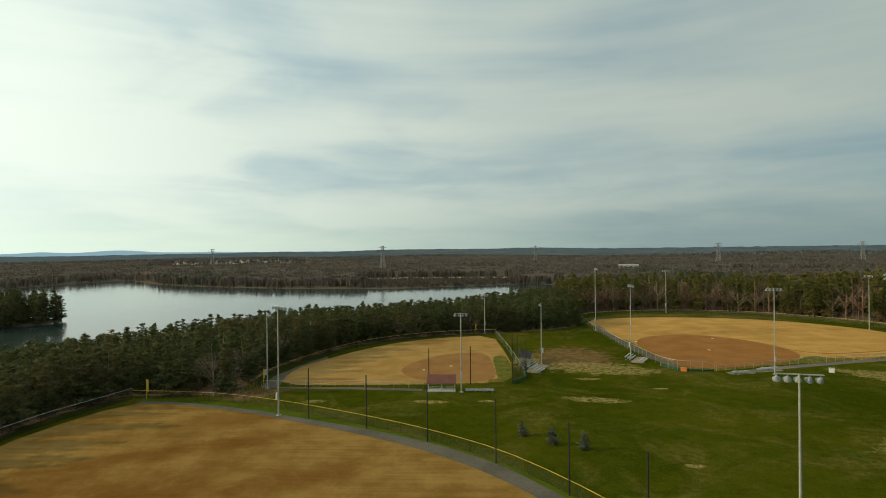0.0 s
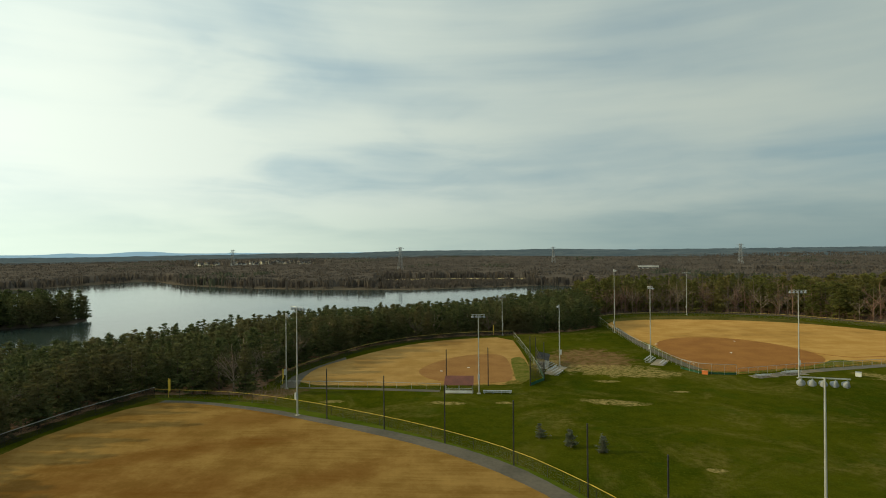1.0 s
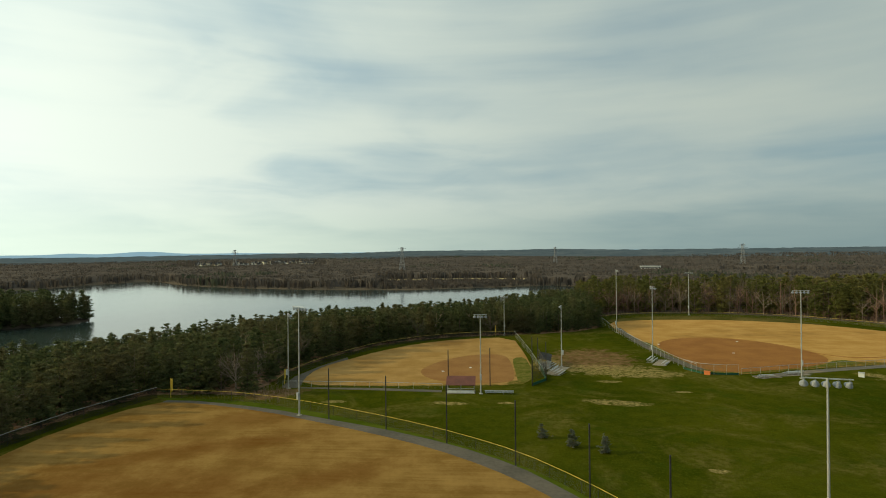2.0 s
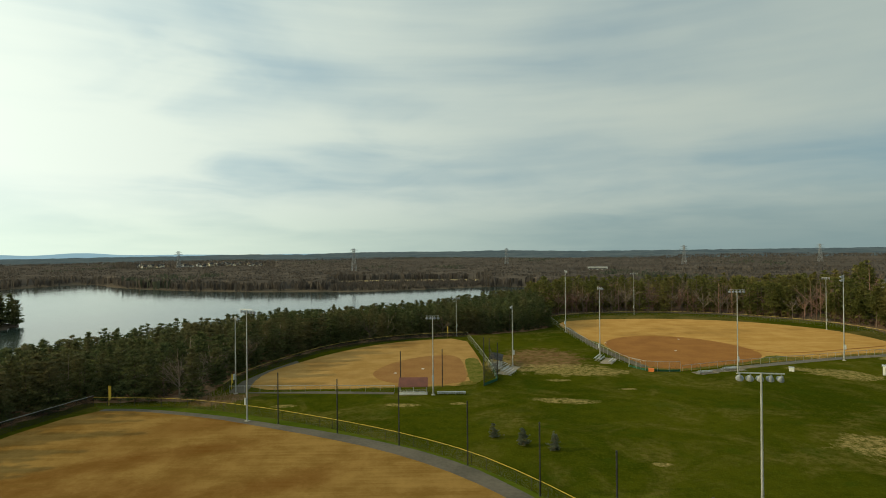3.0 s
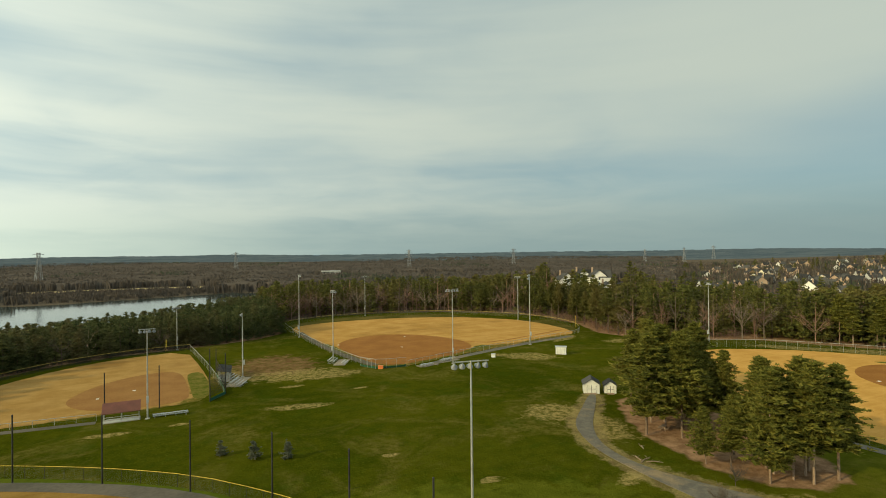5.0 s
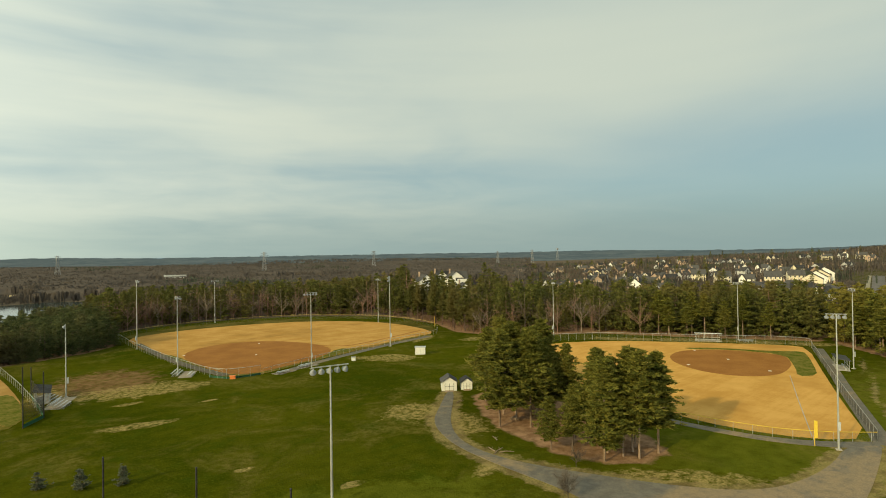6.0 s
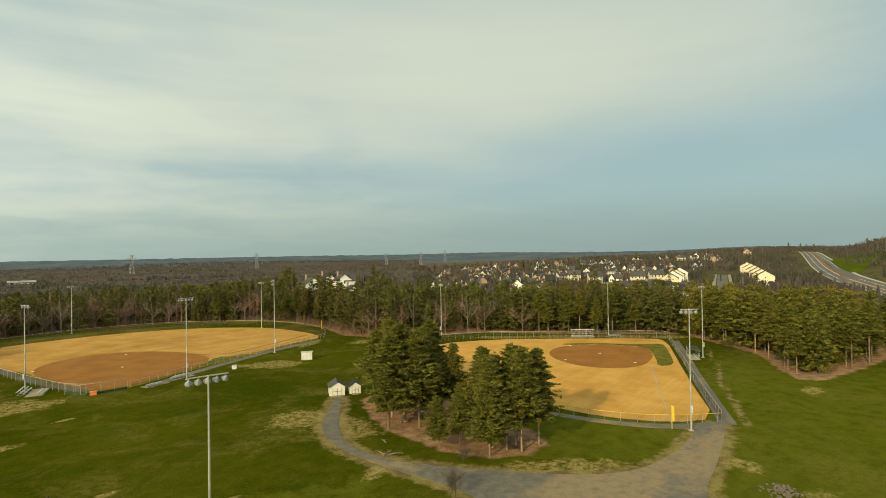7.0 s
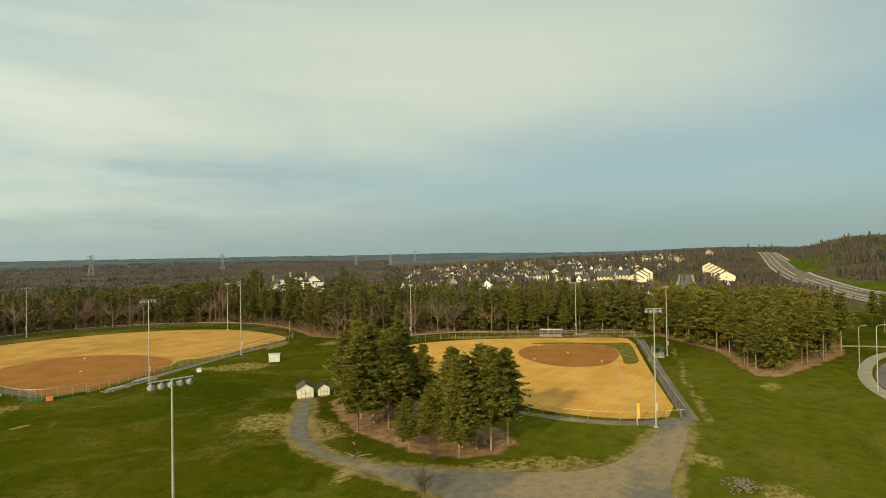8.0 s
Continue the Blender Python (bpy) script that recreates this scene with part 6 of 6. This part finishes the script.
for line, off, name, w, mat, text in ((HWY, 6.2, "kerb", 1.6, CONCRETE, "pale concrete shoulder of the highway"), (HWY[:13], 11.0, "retaining_slope", 8.0, PAVE, "pale concrete slope below the highway"), (HWY, -6.0, "kerb_inner", 1.2, CONCRETE, "pale concrete median kerb"), (HWY_2, -6.0, "kerb_outer", 2.2, CONCRETE, "pale gravel shoulder of the highway"),
                                      (HWY, 0.0, "trim", 0.35, WHITE, "white lane line"), (HWY_2, 0.0, "trim_far", 0.35, WHITE, "white lane line")):
    shifted = []
    for q, p in enumerate(line):
        a, b = Vector(line[max(q - 1, 0)]), Vector(line[min(q + 1, len(line) - 1)])
        s = Vector((-(b - a).y, (b - a).x)).normalized()
        shifted.append(tuple(Vector(p) + s * off))
    ribbon(name, shifted, (w, w), 0.32, mat, text, "road edge", True)
    if name == "kerb":
        wall_line = [p for p in shifted[4:44]]
        v, f = [], []
        for q, p in enumerate(wall_line):
            z = ground_z(*p)
            v += [(p[0], p[1], z - 1), (p[0], p[1], z + 0.9), (p[0] - 0.3, p[1] + 0.3, z + 0.9), (p[0] - 0.3, p[1] + 0.3, z - 1)]
            if q:
                c = 4 * q
                f += [(c - 4, c, c + 1, c - 3), (c - 3, c + 1, c + 2, c - 2), (c - 2, c + 2, c + 3, c - 1)]
        tagged(new("wall_barrier", mesh_of("wall_barrier", v, f, CONCRETE)), "white concrete barrier wall along the highway", "barrier", kind="structure")

DIRT = plain("road_works_dirt", (0.15, 0.095, 0.065), (0.22, 0.15, 0.105), 0.02, 0.3, 0.95, spec=0.0)
ribbon("median_dirt", [tuple((Vector(a) + Vector(b)) / 2) for a, b in zip(HWY[16:], HWY_2[16:])], (7, 5), 0.28, DIRT, "bare reddish dirt median of the road works", "median", True)

# grassy bank beside the highway
ribbon("verge", smooth([pol(a, r) for a, r in [(-104, 430), (-98, 490), (-95, 530), (-93, 585), (-91.2, 680), (-90.2, 790), (-89.4, 880)]], False, 3), (64, 50), 0.15, VERGE, "bright green mown bank beside the highway", "grass bank", True)

# woods on the hill beyond the highway and on the ridge
x, y = [], []
for q in range(900):
    az, dist = r_.uniform(-118, -89.2), r_.uniform(690, 1000)
    a, b = pol(az, dist)
    if gap(HWY_2, [a], [b], False)[0] > 95:
        x.append(a), y.append(b)
mass("hill_bare_woods", list(zip(x, y))[::2], FAR_BARE, (0.7, 1.0), "brown leafless woods on the hill beyond the highway", (TWIG,), 54)
mass("hill_mixed_woods", list(zip(x, y))[1::2], MASS_PINES, (0.6, 0.95), "dark pines on the hill beyond the highway", (BARK, NEEDLE_DARK), 55)

# ---- car park corner with street lamps ----
sheet("road_car_park", smooth([(218, -25.0), (204, -17.0), (190, -13.2), (176, -11.2), (163, -11.6), (154, -13.6), (146, -16.5), (136, -24.0), (134, -57.0), (222, -57.0)], True, 1), 0.03, ROAD, "dark asphalt car park corner", "car park")
KERB = smooth([(225, -42.0), (223.5, -29.0), (218, -19.5), (207, -14.0), (191, -10.6), (176, -9.2), (163, -9.6), (153, -11.6), (144, -15.0), (133, -22.5), (131, -42.0)], False, 2)
ribbon("pavement_car_park", KERB, (3.0, 3.0), 0.14, PAVE, "pale concrete pavement curving round the car park", "pavement")


ribbon("pavement_lane", smooth([(219, 1.0), (224, -6.0), (228, -17.0), (230, -29.0)], False, 2), (2.2, 2.2), 0.10, PAVE, "narrow pale footway behind the lawn", "pavement")


def street_lamp(at, h, turn):
    ob = thing("street_lamp", (*at, ground_z(*at)), turn, "slim pale street lamp with one arm by the car park", "street lamp", "street lamps")
    part("pole", rod((0, 0, 0), (0, 0, h), 0.12, 0.07, 10), STEEL, ob)
    v, f = tube([(0, 0, h - 0.1), (0.5, 0, h + 0.25), (1.2, 0, h + 0.38), (1.7, 0, h + 0.40)], 0.05, 6)
    part("arm", mesh_of("arm", v, f, STEEL, True), None, ob)
    part("lamp_head", box((0.95, 0.36, 0.18), (2.0, 0, h + 0.30), 0.05), ALU, ob)


street_lamp((181.4, -8.6), 11.2, -40)
street_lamp((156.5, -10.6), 14.5, -75)
street_lamp((223.0, -18.6), 9.8, -60)

# ---- small things on the lawn ----
SPRUCES = [pine(rs, 2.9, 0.04, 1.15, 34, 7, 9, 0.34, True, 0.9) for _ in range(3)]
for (w_, c_), (x, y), s in zip(SPRUCES, [(9.0, 95.8), (13.5, 91.6), (18.2, 89.3)], (0.85, 1.0, 0.95)):
    ob = thing("young_spruce", (x, y, 0), 0, "small dark young spruce on the lawn", "tree", "young spruces")
    ob.scale = (s, s, s)
    part("trunk", raw("spruce_trunk", [w_], BARK), None, ob)
    part("crown", raw("spruce_crown", [c_], SPRUCE), None, ob)
SHRUBS = [bare_tree(rs, 4.2, 16, 12, 6) for _ in range(2)]
SHRUB_DARK = plain("dark_twigs", (0.05, 0.04, 0.03), (0.10, 0.08, 0.06), 0.4, 3.0, 0.9)
for q, (x, y) in enumerate([(60.7, 44.8), (69.8, 49.4), (59.2, 43.2)]):
    ob = new("bare_shrub", raw("bare_shrub", [SHRUBS[q % 2]], SHRUB_DARK))
    ob.matrix_basis = pose(x, y, 0, 0, 0, 70 * q) @ Matrix.Diagonal((1, 1, 0.8 if q == 1 else 1.0, 1))
    tagged(ob, "dark leafless shrub beside the footpath", "shrub", "bare shrubs")

table = thing("picnic_table", (80.6, 70.8, 0), 25, "dark wooden picnic table under the pines", "picnic table")
part("tabletop", box((1.9, 0.8, 0.06), (0, 0, 0.72), 0.01), WOOD, table)
for s in (-1, 1):
    part("bench", box((1.9, 0.28, 0.05), (0, s * 0.72, 0.43), 0.01), WOOD, table)
    part("leg_frame", join(box((0.08, 1.7, 0.08), (s * 0.7, 0, 0.36)), box((0.08, 0.08, 0.8), (s * 0.7, 0.45, 0), 0, (14, 0, 0)), box((0.08, 0.08, 0.8), (s * 0.7, -0.45, 0), 0, (-14, 0, 0))), WOOD, table)

STONE = plain("pale_rubble", (0.060, 0.050, 0.038), (0.125, 0.105, 0.080), 0.6, 3.0, 0.9, vary=0.4)
bits = []
for q in range(150):
    bm = bmesh.new()
    bmesh.ops.create_icosphere(bm, subdivisions=1, radius=float(r_.uniform(0.10, 0.28)))
    for vert in bm.verts:
        vert.co *= float(r_.uniform(0.75, 1.2))
    bmesh.ops.scale(bm, vec=(1.2, 1.0, 0.6), verts=bm.verts)
    bmesh.ops.translate(bm, vec=(85.4 + float(r_.normal(0, 1.25)), 9.0 + float(r_.normal(0, 1.15)), float(r_.uniform(0, 0.25))), verts=bm.verts)
    me = bpy.data.meshes.new("tmp")
    bm.to_mesh(me), bm.free()
    vv, ff = np.array([v_.co[:] for v_ in me.vertices]), np.array([p.vertices[:] for p in me.polygons])
    bpy.data.meshes.remove(me)
    bits.append((vv, ff))
tagged(new("rock_rubble", raw("rock_rubble", bits, STONE)), "pale rubble heap in the grass", "rocks", kind="stuff")

# fallen branches on the leaf litter
for q, (x, y, turn, long) in enumerate([(66.4, 61.9, 20, 3.2), (66.9, 60.6, -35, 2.4), (66.0, 63.0, 75, 2.0), (82.6, 88.2, 10, 2.2), (70.4, 66.2, 55, 1.6)]):
    wood = [stick((-long / 2, 0, 0.08), (0, 0.12, 0.16), 0.09, 0.07), stick((0, 0.12, 0.16), (long / 2, -0.1, 0.10), 0.07, 0.03)]
    wood += [stick((long * u, 0.05, 0.13), (long * u + 0.35, 0.55 * side, 0.30), 0.035, 0.012) for u, side in ((-0.2, 1), (0.05, -1), (0.25, 1))]
    ob = new("fallen_branch", raw("fallen_branch", [joined(wood)], WOOD))
    ob.matrix_basis = pose(x, y, 0, 0, 0, turn)
    tagged(ob, "pale fallen branch lying in the dry grass", "branch", "fallen branches")

# white plates on the infields
plate = prism([(-0.32, -0.32), (0.32, -0.32), (0.32, 0.32), (-0.32, 0.32)], 0.0, 0.07)
me = bpy.data.meshes.new("base_plate")
plate.to_mesh(me), plate.free()
me.materials.append(WHITE)
for x, y, z in [(154.5, 71.3, 0.08), (160.9, 52.8, 0.08), (178.1, 80.2, 0.08), (169.8, 66.7, 0.08), (74.6, 176.0, 0.08), (57.0, 191.5, 0.08), (85.1, 198.0, 0.08), (-4.7, 152.0, 0.08), (-11.8, 147.1, 0.08)]:
    ob = new("base_plate", me)
    ob.matrix_basis = pose(x, y, z, 0, 0, x * 7)
    tagged(ob, "small white rubber base on the clay infield", "base", "infield bases")
